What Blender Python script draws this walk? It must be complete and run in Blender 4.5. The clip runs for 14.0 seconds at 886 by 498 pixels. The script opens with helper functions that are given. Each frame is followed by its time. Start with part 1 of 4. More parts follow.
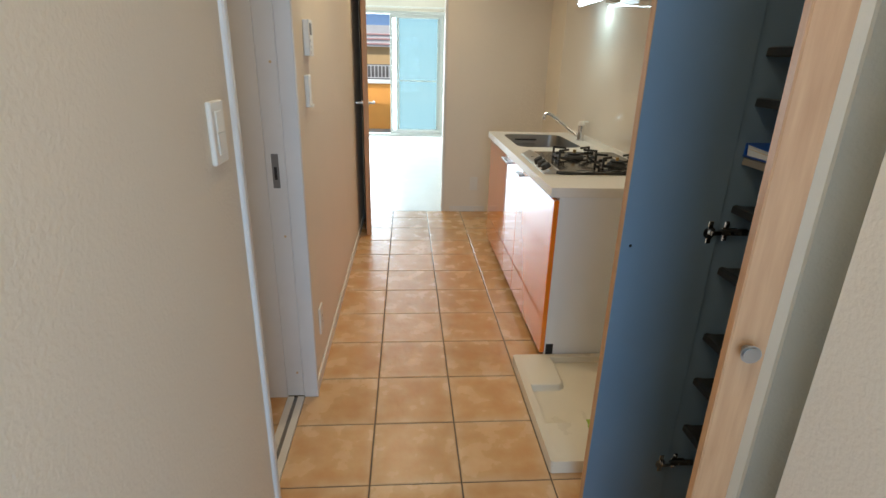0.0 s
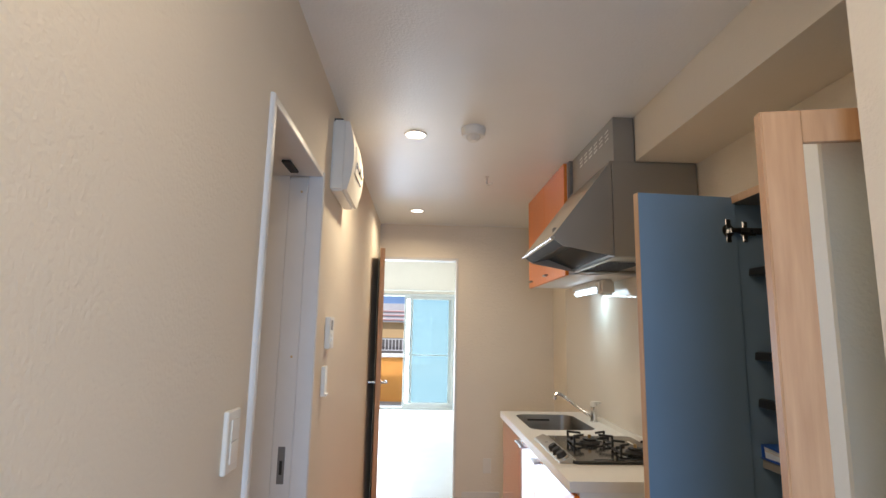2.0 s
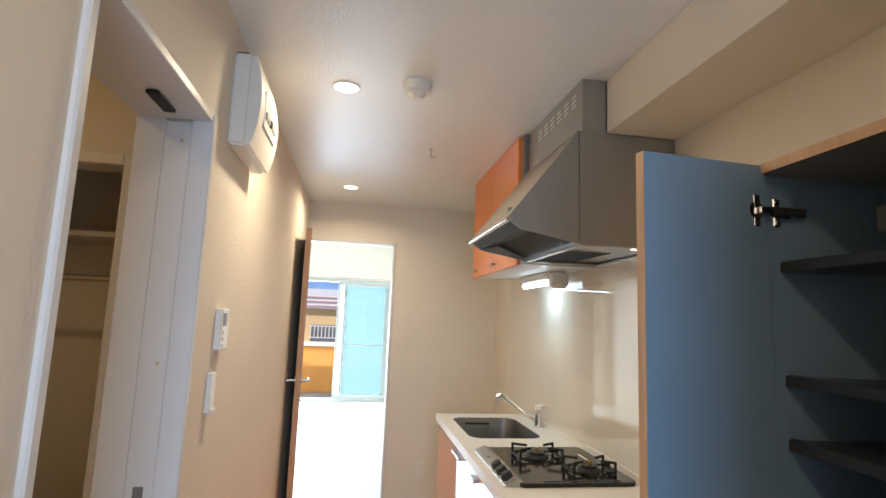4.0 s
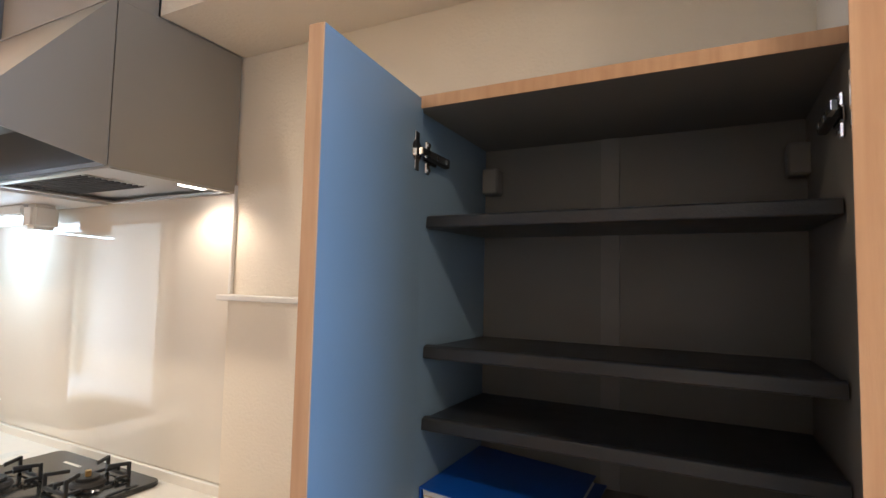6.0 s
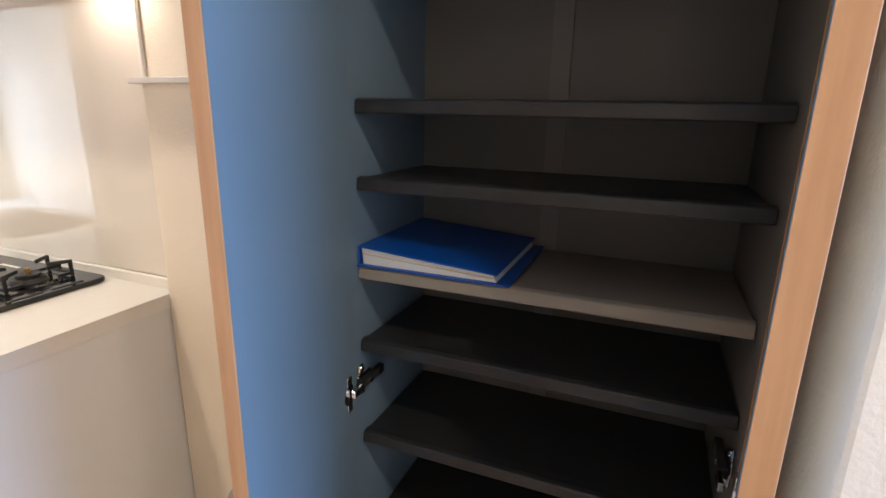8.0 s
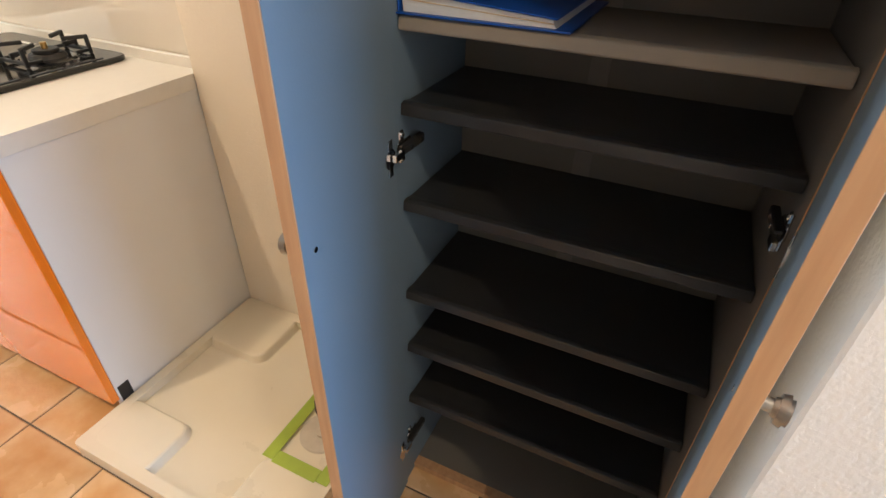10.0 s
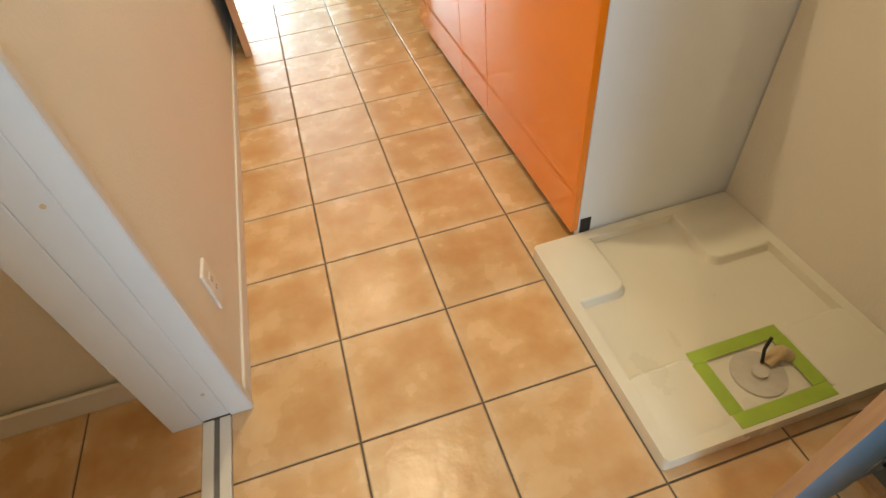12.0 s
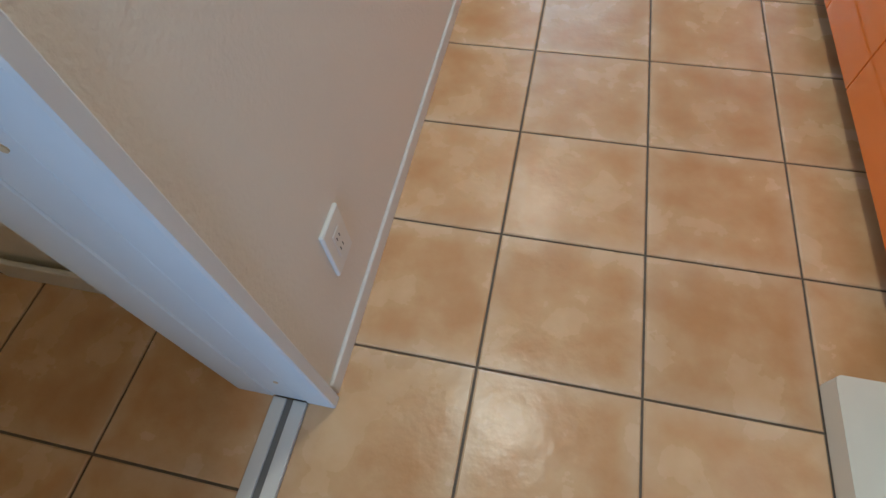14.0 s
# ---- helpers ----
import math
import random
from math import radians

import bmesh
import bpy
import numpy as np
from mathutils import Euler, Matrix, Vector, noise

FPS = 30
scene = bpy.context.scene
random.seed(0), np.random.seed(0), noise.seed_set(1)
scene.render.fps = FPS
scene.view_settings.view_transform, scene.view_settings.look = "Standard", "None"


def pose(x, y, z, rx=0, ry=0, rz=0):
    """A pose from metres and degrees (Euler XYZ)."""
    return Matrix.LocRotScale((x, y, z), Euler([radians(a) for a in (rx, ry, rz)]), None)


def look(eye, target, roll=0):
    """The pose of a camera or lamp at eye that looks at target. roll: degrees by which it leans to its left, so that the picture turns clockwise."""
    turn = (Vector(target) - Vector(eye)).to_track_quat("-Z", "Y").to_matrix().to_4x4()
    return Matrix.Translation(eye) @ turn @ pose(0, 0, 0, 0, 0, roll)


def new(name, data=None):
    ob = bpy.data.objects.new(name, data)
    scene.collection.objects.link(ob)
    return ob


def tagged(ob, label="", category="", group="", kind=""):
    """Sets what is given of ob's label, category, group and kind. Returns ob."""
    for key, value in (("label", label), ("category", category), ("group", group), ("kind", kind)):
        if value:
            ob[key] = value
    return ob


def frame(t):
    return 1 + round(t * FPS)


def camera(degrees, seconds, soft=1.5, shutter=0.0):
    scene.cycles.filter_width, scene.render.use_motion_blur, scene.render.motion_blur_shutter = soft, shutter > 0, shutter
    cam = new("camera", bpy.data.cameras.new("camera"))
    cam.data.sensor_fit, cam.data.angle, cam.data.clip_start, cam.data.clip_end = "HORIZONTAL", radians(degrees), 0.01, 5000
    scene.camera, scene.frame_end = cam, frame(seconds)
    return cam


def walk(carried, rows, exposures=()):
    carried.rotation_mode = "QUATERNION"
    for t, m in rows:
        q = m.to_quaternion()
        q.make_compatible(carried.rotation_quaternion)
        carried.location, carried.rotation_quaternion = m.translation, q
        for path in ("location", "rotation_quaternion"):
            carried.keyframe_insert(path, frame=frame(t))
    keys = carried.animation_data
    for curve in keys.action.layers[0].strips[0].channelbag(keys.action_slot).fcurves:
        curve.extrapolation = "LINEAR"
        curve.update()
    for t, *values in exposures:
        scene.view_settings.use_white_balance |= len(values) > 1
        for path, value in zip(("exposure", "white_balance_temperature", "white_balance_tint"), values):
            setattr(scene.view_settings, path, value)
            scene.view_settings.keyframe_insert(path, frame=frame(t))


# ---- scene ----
cam = camera(81.2, 14.0)
PATH = [
    (0, (0.123, -1.937, 1.316), (0.262, -0.066, 0.624), 1.4),
    (0.5, (0.133, -1.922, 1.333), (0.262, 0.024, 0.89), 1.2),
    (1, (0.119, -1.967, 1.362), (0.222, 0.022, 1.18), 1.3),
    (1.5, (0.125, -1.956, 1.373), (0.214, 0.04, 1.448), 1.4),
    (2, (0.124, -1.977, 1.396), (0.206, -0.003, 1.704), 1.1),
    (4.5, (0.192, -1.386, 1.442), (0.724, 0.526, 1.691), 3.4),
    (5, (0.206, -1.217, 1.451), (1.273, 0.462, 1.664), 2.2),
    (5.5, (0.213, -1.138, 1.45), (1.753, 0.125, 1.636), 1.4),
    (6, (0.225, -1.127, 1.455), (1.999, -0.212, 1.588), 1.3),
    (6.5, (0.213, -1.149, 1.443), (2.048, -0.357, 1.511), 1.4),
    (7, (0.228, -1.147, 1.421), (2.076, -0.388, 1.334), 1.6),
    (7.5, (0.251, -1.138, 1.384), (2.084, -0.395, 1.088), 1.3),
    (8, (0.285, -1.133, 1.345), (2.073, -0.406, 0.821), 1.0),
    (8.5, (0.285, -1.124, 1.322), (1.993, -0.466, 0.516), -0.1),
    (11, (0.26, -1.065, 1.205), (1.411, -0.119, -0.13), -3.5),
    (11.5, (0.194, -1.001, 1.187), (0.935, 0.24, -0.195), -5.7),
    (12, (0.125, -0.878, 1.161), (0.42, 0.485, -0.273), -6.8),
    (12.5, (0.087, -0.628, 1.068), (0.06, 0.679, -0.445), -6.2),
    (13, (0.041, -0.399, 1.039), (-0.149, 0.761, -0.579), -5.5),
    (13.5, (0.045, -0.344, 1.004), (-0.214, 0.708, -0.677), -6.3),
    (14, (0.054, -0.301, 0.957), (-0.254, 0.675, -0.762), -6.3),
]
walk(cam, [(t, look(eye, target, roll)) for t, eye, target, roll in PATH],
     [(0, -0.34, 6200, 8), (2, -0.28, 6100, 15), (4.5, -0.03, 5900, 12), (5, -0.03, 5400, 11), (5.5, 0.32, 5700, 14), (6.5, 0.65, 5600, 17),
      (8.5, 0.7, 5600, 17), (11, 0.42, 6500, 14), (11.5, 0.27, 6100, 9), (12, 0.3, 6700, 5), (12.5, 0.07, 5600, 1), (13.5, -0.1, 4800, 3), (14, -0.18, 4600, 2)])

# ---- world, sun, lights ----
world = bpy.data.worlds.new("world")
scene.world = world
world.use_nodes = True
wn = world.node_tree
sky = wn.nodes.new("ShaderNodeTexSky")
sky.sky_type, sky.sun_disc = "NISHITA", False
sky.sun_elevation, sky.sun_rotation = radians(63), radians(207)
wn.links.new(sky.outputs[0], wn.nodes["Background"].inputs[0])
wn.nodes["Background"].inputs[1].default_value = 0.15


def lamp(name, kind, m, energy, colour=(1, 1, 1), size=0.1, size_y=None, spot=None):
    d = bpy.data.lights.new(name, kind)
    d.energy, d.color = energy, colour
    if kind == "AREA":
        d.shape = "RECTANGLE" if size_y else "DISK"
        d.size = size
        if size_y:
            d.size_y = size_y
    if kind == "SUN":
        d.angle = radians(0.5)
    if kind == "SPOT":
        d.spot_size, d.shadow_soft_size, d.spot_blend = radians(spot), size, 0.6
    ob = new(name, d)
    ob.matrix_basis = m
    return ob


lamp("sun", "SUN", look((0, 0, 0), (0.2, 0.40, -0.89)), 5, (1.0, 0.95, 0.88))
lamp("window_daylight", "AREA", look((-0.55, 7.565, 1.02), (-0.3, 0, 1.25)), 195, (0.74, 0.89, 1.0), 2.5, 1.9)
lamp("entrance_daylight", "AREA", look((0.22, -2.97, 1.05), (0.22, 0, 0.95)), 11.5, (0.42, 0.68, 1.0), 0.8, 1.9).data.spread = radians(105)
lamp("downlight_beam", "AREA", look((0.08, 0.42, 2.318), (0.08, 0.42, 0)), 8.5, (1.0, 0.81, 0.52), 0.09).data.spread = radians(160)
lamp("downlight_beam", "AREA", look((0.08, 2.05, 2.318), (0.08, 2.05, 0)), 7, (1.0, 0.81, 0.52), 0.09).data.spread = radians(160)
lamp("downlight_beam", "AREA", look((0.08, -1.75, 2.318), (0.08, -1.75, 0)), 6.5, (1.0, 0.80, 0.53), 0.09)
lamp("washroom_beam", "AREA", look((-1.0, -0.85, 2.318), (-1.0, -0.85, 0)), 3, (1.0, 0.66, 0.26), 0.12)
lamp("tube_light", "AREA", look((1.19, 1.30, 1.628), (1.22, 1.30, 0)), 1.7, (0.70, 0.96, 1.0), 0.05, 0.42)
lamp("hood_bulb", "SPOT", look((1.21, 0.19, 1.708), (1.25, 0.18, 0.8)), 3, (1.0, 0.8, 0.55), 0.03, spot=150)

# ---- materials ----
MATS = {}


def mat(name, base, rough=0.5, metal=0.0, vary=0.08, scale=8.0, bump=0.0, bscale=200.0, dark=None, rand=0.0,
        spec=0.5, stretch=None, coat=0.0, detail=6.0):
    m = bpy.data.materials.new(name)
    m.use_nodes = True
    nt = m.node_tree
    n, l = nt.nodes, nt.links
    b = n["Principled BSDF"]
    tc = n.new("ShaderNodeTexCoord")
    mp = n.new("ShaderNodeMapping")
    l.new(tc.outputs["Object"], mp.inputs[0])
    if stretch:
        mp.inputs["Scale"].default_value = stretch
    vec = mp.outputs[0]
    if rand:
        oi = n.new("ShaderNodeObjectInfo")
        add = n.new("ShaderNodeVectorMath")
        mul = n.new("ShaderNodeMath")
        mul.operation, mul.inputs[1].default_value = "MULTIPLY", 37.0
        l.new(oi.outputs["Random"], mul.inputs[0])
        l.new(vec, add.inputs[0])
        l.new(mul.outputs[0], add.inputs[1])
        vec = add.outputs[0]
    nz = n.new("ShaderNodeTexNoise")
    nz.inputs["Scale"].default_value, nz.inputs["Detail"].default_value = scale, detail
    l.new(vec, nz.inputs["Vector"])
    ramp = n.new("ShaderNodeValToRGB")
    d = dark or tuple(c * (1 - 2 * vary) for c in base)
    ramp.color_ramp.elements[0].position, ramp.color_ramp.elements[1].position = 0.24, 0.78
    ramp.color_ramp.elements[0].color, ramp.color_ramp.elements[1].color = (*d, 1), (*base, 1)
    l.new(nz.outputs["Fac"], ramp.inputs[0])
    out = ramp.outputs[0]
    if rand:
        hsv = n.new("ShaderNodeHueSaturation")
        mr = n.new("ShaderNodeMapRange")
        mr.inputs["To Min"].default_value, mr.inputs["To Max"].default_value = 1 - rand, 1 + rand
        l.new(oi.outputs["Random"], mr.inputs["Value"])
        l.new(mr.outputs[0], hsv.inputs["Value"])
        l.new(out, hsv.inputs["Color"])
        out = hsv.outputs[0]
    l.new(out, b.inputs["Base Color"])
    rr = n.new("ShaderNodeMapRange")
    rr.inputs["To Min"].default_value, rr.inputs["To Max"].default_value = rough * 0.85, min(1, rough * 1.2)
    l.new(nz.outputs["Fac"], rr.inputs["Value"])
    l.new(rr.outputs[0], b.inputs["Roughness"])
    b.inputs["Metallic"].default_value = metal
    b.inputs["Specular IOR Level"].default_value = spec
    b.inputs["Coat Weight"].default_value = coat
    b.inputs["Coat Roughness"].default_value = 0.02
    if bump:
        nb = n.new("ShaderNodeTexNoise")
        nb.inputs["Scale"].default_value, nb.inputs["Detail"].default_value = bscale, 3
        l.new(vec, nb.inputs["Vector"])
        bp = n.new("ShaderNodeBump")
        bp.inputs["Strength"].default_value, bp.inputs["Distance"].default_value = bump, 0.004
        l.new(nb.outputs["Fac"], bp.inputs["Height"])
        l.new(bp.outputs[0], b.inputs["Normal"])
    MATS[name] = m
    return m


def glow(name, colour, strength):
    m = bpy.data.materials.new(name)
    m.use_nodes = True
    b = m.node_tree.nodes["Principled BSDF"]
    b.inputs["Base Color"].default_value = (0.8, 0.8, 0.8, 1)
    b.inputs["Emission Color"].default_value = (*colour, 1)
    b.inputs["Emission Strength"].default_value = strength
    return m


WALLPAPER = mat("wallpaper", (0.83, 0.755, 0.635), 0.75, vary=0.02, scale=3, bump=0.3, bscale=120, spec=0.3)
CEILING = mat("ceiling_paper", (0.86, 0.85, 0.82), 0.33, vary=0.02, scale=3, bump=0.35, bscale=110)
PLASTIC = mat("white_plastic", (0.82, 0.79, 0.72), 0.35, vary=0.02, scale=20)
LAMINATE = mat("white_laminate", (0.80, 0.80, 0.79), 0.4, vary=0.02, scale=6, bump=0.03, bscale=300)
TRIM = mat("white_trim", (0.78, 0.75, 0.70), 0.4, vary=0.03, scale=9, bump=0.05, bscale=120)
JAMB = mat("jamb_white", (0.74, 0.73, 0.71), 0.42, vary=0.03, scale=9, bump=0.05, bscale=120)
WORKTOP = mat("worktop_resin", (0.80, 0.77, 0.71), 0.3, vary=0.02, scale=40)
PANEL = mat("kitchen_panel", (0.80, 0.745, 0.655), 0.018, vary=0.015, scale=2, spec=0.7)
ORANGE = mat("orange_gloss", (0.90, 0.225, 0.012), 0.04, vary=0.03, scale=3, coat=1.0)
ORANGE_TOP = mat("orange_upper", (0.88, 0.26, 0.03), 0.3, vary=0.03, scale=3)
TILE = mat("terracotta_tile", (0.74, 0.50, 0.262), 0.26, scale=9, dark=(0.57, 0.30, 0.115), rand=0.06, bump=0.34, bscale=26, detail=6)
GROUT = mat("grout", (0.17, 0.13, 0.09), 0.9, vary=0.15, scale=40, bump=0.3, bscale=300)
OAK = mat("oak_edge", (0.60, 0.36, 0.19), 0.45, scale=9, dark=(0.46, 0.25, 0.12), stretch=(9, 9, 0.8), bump=0.08, bscale=60)
SHELL = mat("closet_grey", (0.185, 0.17, 0.145), 0.45, vary=0.06, scale=5, bump=0.06, bscale=260)
SHELF = mat("shelf_plastic", (0.030, 0.030, 0.030), 0.33, vary=0.1, scale=30, bump=0.12, bscale=350)
PALE_SHELF = mat("shelf_board", (0.30, 0.26, 0.21), 0.5, vary=0.05, scale=12)
# dark grey laminate with the entrance daylight's blue tint put into its colour
LEAF_DAYLIT = mat("grey_laminate_daylit", (0.185, 0.262, 0.335), 0.42, vary=0.05, scale=4, bump=0.06, bscale=260)
SINKSTEEL = mat("sink_steel", (0.42, 0.41, 0.39), 0.32, 1.0, vary=0.06, scale=12)
STEEL = mat("stainless", (0.45, 0.44, 0.42), 0.3, 1.0, vary=0.05, scale=15, stretch=(1, 12, 1))
HOOD = mat("hood_paint", (0.34, 0.31, 0.26), 0.40, 0.25, vary=0.03, scale=4)
BLACK = mat("black_enamel", (0.012, 0.012, 0.012), 0.12, vary=0.1, scale=10)
# near-black, low specular: shade of the open hood recess as a colour
HOOD_SHADE = mat("hood_recess_shade", (0.012, 0.017, 0.023), 0.35, vary=0.1, scale=10, spec=0.08)
DRAIN = mat("drain_grey", (0.64, 0.58, 0.48), 0.35, vary=0.1, scale=30)
ELBOW = mat("tan_plastic", (0.66, 0.48, 0.26), 0.4, vary=0.05, scale=30)
STRIP = mat("closet_strip", (0.23, 0.215, 0.19), 0.5, vary=0.05, scale=20)
IRON = mat("cast_iron", (0.02, 0.02, 0.02), 0.5, vary=0.15, scale=60, bump=0.1)
CHROME = mat("chrome", (0.80, 0.80, 0.80), 0.12, 1.0, vary=0.02, scale=10)
BRASS = mat("brass", (0.55, 0.36, 0.14), 0.35, 1.0, vary=0.1, scale=40)
DARK = mat("dark_rubber", (0.02, 0.018, 0.016), 0.6, vary=0.1, scale=40)
NOSING = mat("step_nosing", (0.42, 0.33, 0.25), 0.5, vary=0.08, scale=20)
PAN = mat("pan_resin", (0.80, 0.735, 0.59), 0.28, vary=0.03, scale=6)
TAPE = mat("green_tape", (0.38, 0.52, 0.06), 0.35, vary=0.08, scale=25)
BLUE = mat("blue_folder", (0.008, 0.085, 0.42), 0.35, vary=0.05, scale=12, bump=0.06)
PAPER = mat("paper", (0.80, 0.80, 0.77), 0.7, vary=0.06, scale=60, stretch=(1, 1, 12))
VINYL = mat("white_floor", (0.80, 0.79, 0.76), 0.25, vary=0.03, scale=4)
DOORDARK = mat("dark_wood", (0.22, 0.17, 0.135), 0.3, scale=8, dark=(0.14, 0.105, 0.08), stretch=(9, 9, 0.7))
ALU = mat("window_frame", (0.55, 0.56, 0.52), 0.35, 0.3, vary=0.03, scale=20)
OUTORANGE = mat("orange_render", (0.85, 0.36, 0.08), 0.8, vary=0.04, scale=5, bump=0.2)
OUTCREAM = mat("cream_render", (0.82, 0.55, 0.26), 0.8, vary=0.04, scale=4, bump=0.2)
OUTWHITE = mat("white_render", (0.82, 0.80, 0.78), 0.8, vary=0.04, scale=4)
OUTPINK = mat("pink_stripe", (0.75, 0.42, 0.40), 0.8, vary=0.04, scale=4)
OUTBLUE = mat("blue_roof", (0.20, 0.33, 0.55), 0.6, vary=0.08, scale=4)
CONCRETE = mat("concrete", (0.42, 0.41, 0.39), 0.85, vary=0.1, scale=3, bump=0.2)
STEELDOOR = mat("painted_steel", (0.34, 0.40, 0.38), 0.45, vary=0.03, scale=4)
GREY = mat("grey_plastic", (0.20, 0.19, 0.18), 0.4, vary=0.05, scale=20)
MIRROR = mat("mirror", (0.86, 0.89, 0.88), 0.01, 1.0, vary=0.0, scale=1)


def emboss(m):
    """Pressed dashes of the vinyl wallpaper, over its fine grain."""
    n, l = m.node_tree.nodes, m.node_tree.links
    tc, bp = n["Texture Coordinate"], n["Bump"]
    mp = n.new("ShaderNodeMapping")
    mp.inputs["Scale"].default_value = (42, 42, 95)
    wob = n.new("ShaderNodeTexNoise")
    wob.inputs["Scale"].default_value = 14
    add = n.new("ShaderNodeVectorMath")
    add.operation = "MULTIPLY_ADD"
    add.inputs[1].default_value = (0.02, 0.02, 0.02)
    vor = n.new("ShaderNodeTexVoronoi")
    vor.distance = "CHEBYCHEV"
    vor.inputs["Scale"].default_value = 1.0
    sep = n.new("ShaderNodeSeparateColor")
    step_ = n.new("ShaderNodeMapRange")
    step_.inputs["From Min"].default_value, step_.inputs["From Max"].default_value = 0.66, 0.80
    mix = n.new("ShaderNodeMath")
    mix.operation, mix.inputs[1].default_value = "MULTIPLY_ADD", 0.7
    fine = bp.inputs["Height"].links[0].from_socket
    l.new(tc.outputs["Object"], wob.inputs["Vector"])
    l.new(wob.outputs["Color"], add.inputs[0])
    l.new(tc.outputs["Object"], add.inputs[2])
    l.new(add.outputs[0], mp.inputs[0])
    l.new(mp.outputs[0], vor.inputs["Vector"])
    l.new(vor.outputs["Color"], sep.inputs[0])
    l.new(sep.outputs[0], step_.inputs["Value"])
    l.new(step_.outputs[0], mix.inputs[0])
    l.new(fine, mix.inputs[2])
    l.new(mix.outputs[0], bp.inputs["Height"])
    bp.inputs["Strength"].default_value, bp.inputs["Distance"].default_value = 0.45, 0.003


def worn_rim(m, half, pale):
    """Glaze worn paler in patches along the rim of each tile."""
    n, l = m.node_tree.nodes, m.node_tree.links
    b, tc = n["Principled BSDF"], n["Texture Coordinate"]
    base = b.inputs["Base Color"].links[0].from_socket
    ab = n.new("ShaderNodeVectorMath")
    ab.operation = "ABSOLUTE"
    sep = n.new("ShaderNodeSeparateXYZ")
    big, rim, mul = (n.new(k) for k in ("ShaderNodeMath", "ShaderNodeMapRange", "ShaderNodeMath"))
    big.operation, mul.operation = "MAXIMUM", "MULTIPLY"
    rim.inputs["From Min"].default_value, rim.inputs["From Max"].default_value = half * 0.72, half
    rim.inputs["To Max"].default_value = 0.9
    mix = n.new("ShaderNodeMix")
    mix.data_type = "RGBA"
    l.new(tc.outputs["Object"], ab.inputs[0])
    l.new(ab.outputs[0], sep.inputs[0])
    l.new(sep.outputs[0], big.inputs[0]), l.new(sep.outputs[1], big.inputs[1])
    l.new(big.outputs[0], rim.inputs["Value"])
    l.new(rim.outputs[0], mul.inputs[0])
    l.new(n["Noise Texture"].outputs["Fac"], mul.inputs[1])
    l.new(mul.outputs[0], mix.inputs["Factor"])
    l.new(base, mix.inputs[6])
    mix.inputs[7].default_value = (*pale, 1)
    l.new(mix.outputs[2], b.inputs["Base Color"])


emboss(WALLPAPER)
tr = TILE.node_tree.nodes["Color Ramp"].color_ramp.elements
tr[0].position, tr[1].position = 0.24, 0.84
TILE.node_tree.nodes["Color Ramp"].color_ramp.interpolation = "EASE"
worn_rim(TILE, 0.149, (0.74, 0.56, 0.36))
TUBE = glow("tube_glow", (0.70, 0.90, 1.0), 5)
BULB = glow("bulb_glow", (1.0, 0.86, 0.66), 9)


def glass(name, colour, rough):
    m = bpy.data.materials.new(name)
    m.use_nodes = True
    b = m.node_tree.nodes["Principled BSDF"]
    b.inputs["Base Color"].default_value = (*colour, 1)
    b.inputs["Transmission Weight"].default_value = 1.0
    b.inputs["Roughness"].default_value, b.inputs["IOR"].default_value = rough, 1.1
    return m


CLEAR = glass("clear_glass", (0.95, 0.98, 0.98), 0.0)


def frosted(name, colour, clear):
    """Patterned glass: half see-through, half scattering."""
    m = bpy.data.materials.new(name)
    m.use_nodes = True
    n, l = m.node_tree.nodes, m.node_tree.links
    n.remove(n["Principled BSDF"])
    mix, tr, cl_ = (n.new(k) for k in ("ShaderNodeMixShader", "ShaderNodeBsdfTranslucent", "ShaderNodeBsdfTransparent"))
    tr.inputs[0].default_value, cl_.inputs[0].default_value = (*colour, 1), (*clear, 1)
    mix.inputs[0].default_value = 0.6
    l.new(cl_.outputs[0], mix.inputs[1]), l.new(tr.outputs[0], mix.inputs[2])
    l.new(mix.outputs[0], n["Material Output"].inputs[0])
    return m


FROST = frosted("teal_frosted_glass", (0.034, 0.046, 0.044), (0.50, 0.58, 0.58))


# ---- building blocks ----
def box(x0, x1, y0, y1, z0, z1, r=0.0, bm=None):
    own = bmesh.new()
    bmesh.ops.create_cube(own, size=1)
    bmesh.ops.transform(own, verts=own.verts, matrix=Matrix.LocRotScale(
        ((x0 + x1) / 2, (y0 + y1) / 2, (z0 + z1) / 2), None, (abs(x1 - x0), abs(y1 - y0), abs(z1 - z0))))
    if r:
        bmesh.ops.bevel(own, geom=own.edges[:], offset=r, segments=1 if r < 0.0045 else 3, affect="EDGES")
    return merge(bm, own)


def merge(bm, own):
    if bm is None:
        return own
    me = bpy.data.meshes.new("tmp")
    own.to_mesh(me)
    bm.from_mesh(me)
    own.free()
    bpy.data.meshes.remove(me)
    return bm


def cyl(p, q, r0, r1=None, seg=24, r=0.0, bm=None):
    """A rod from p to q."""
    own = bmesh.new()
    p, q = Vector(p), Vector(q)
    bmesh.ops.create_cone(own, cap_ends=True, segments=seg, radius1=r0, radius2=r0 if r1 is None else r1, depth=(q - p).length)
    if r:
        bmesh.ops.bevel(own, geom=[e for e in own.edges if len(e.link_faces) == 2 and e.calc_face_angle() > 1], offset=r, segments=2, affect="EDGES")
    turn = (q - p).to_track_quat("Z", "Y").to_matrix().to_4x4()
    bmesh.ops.transform(own, verts=own.verts, matrix=Matrix.Translation((p + q) / 2) @ turn)
    return merge(bm, own)


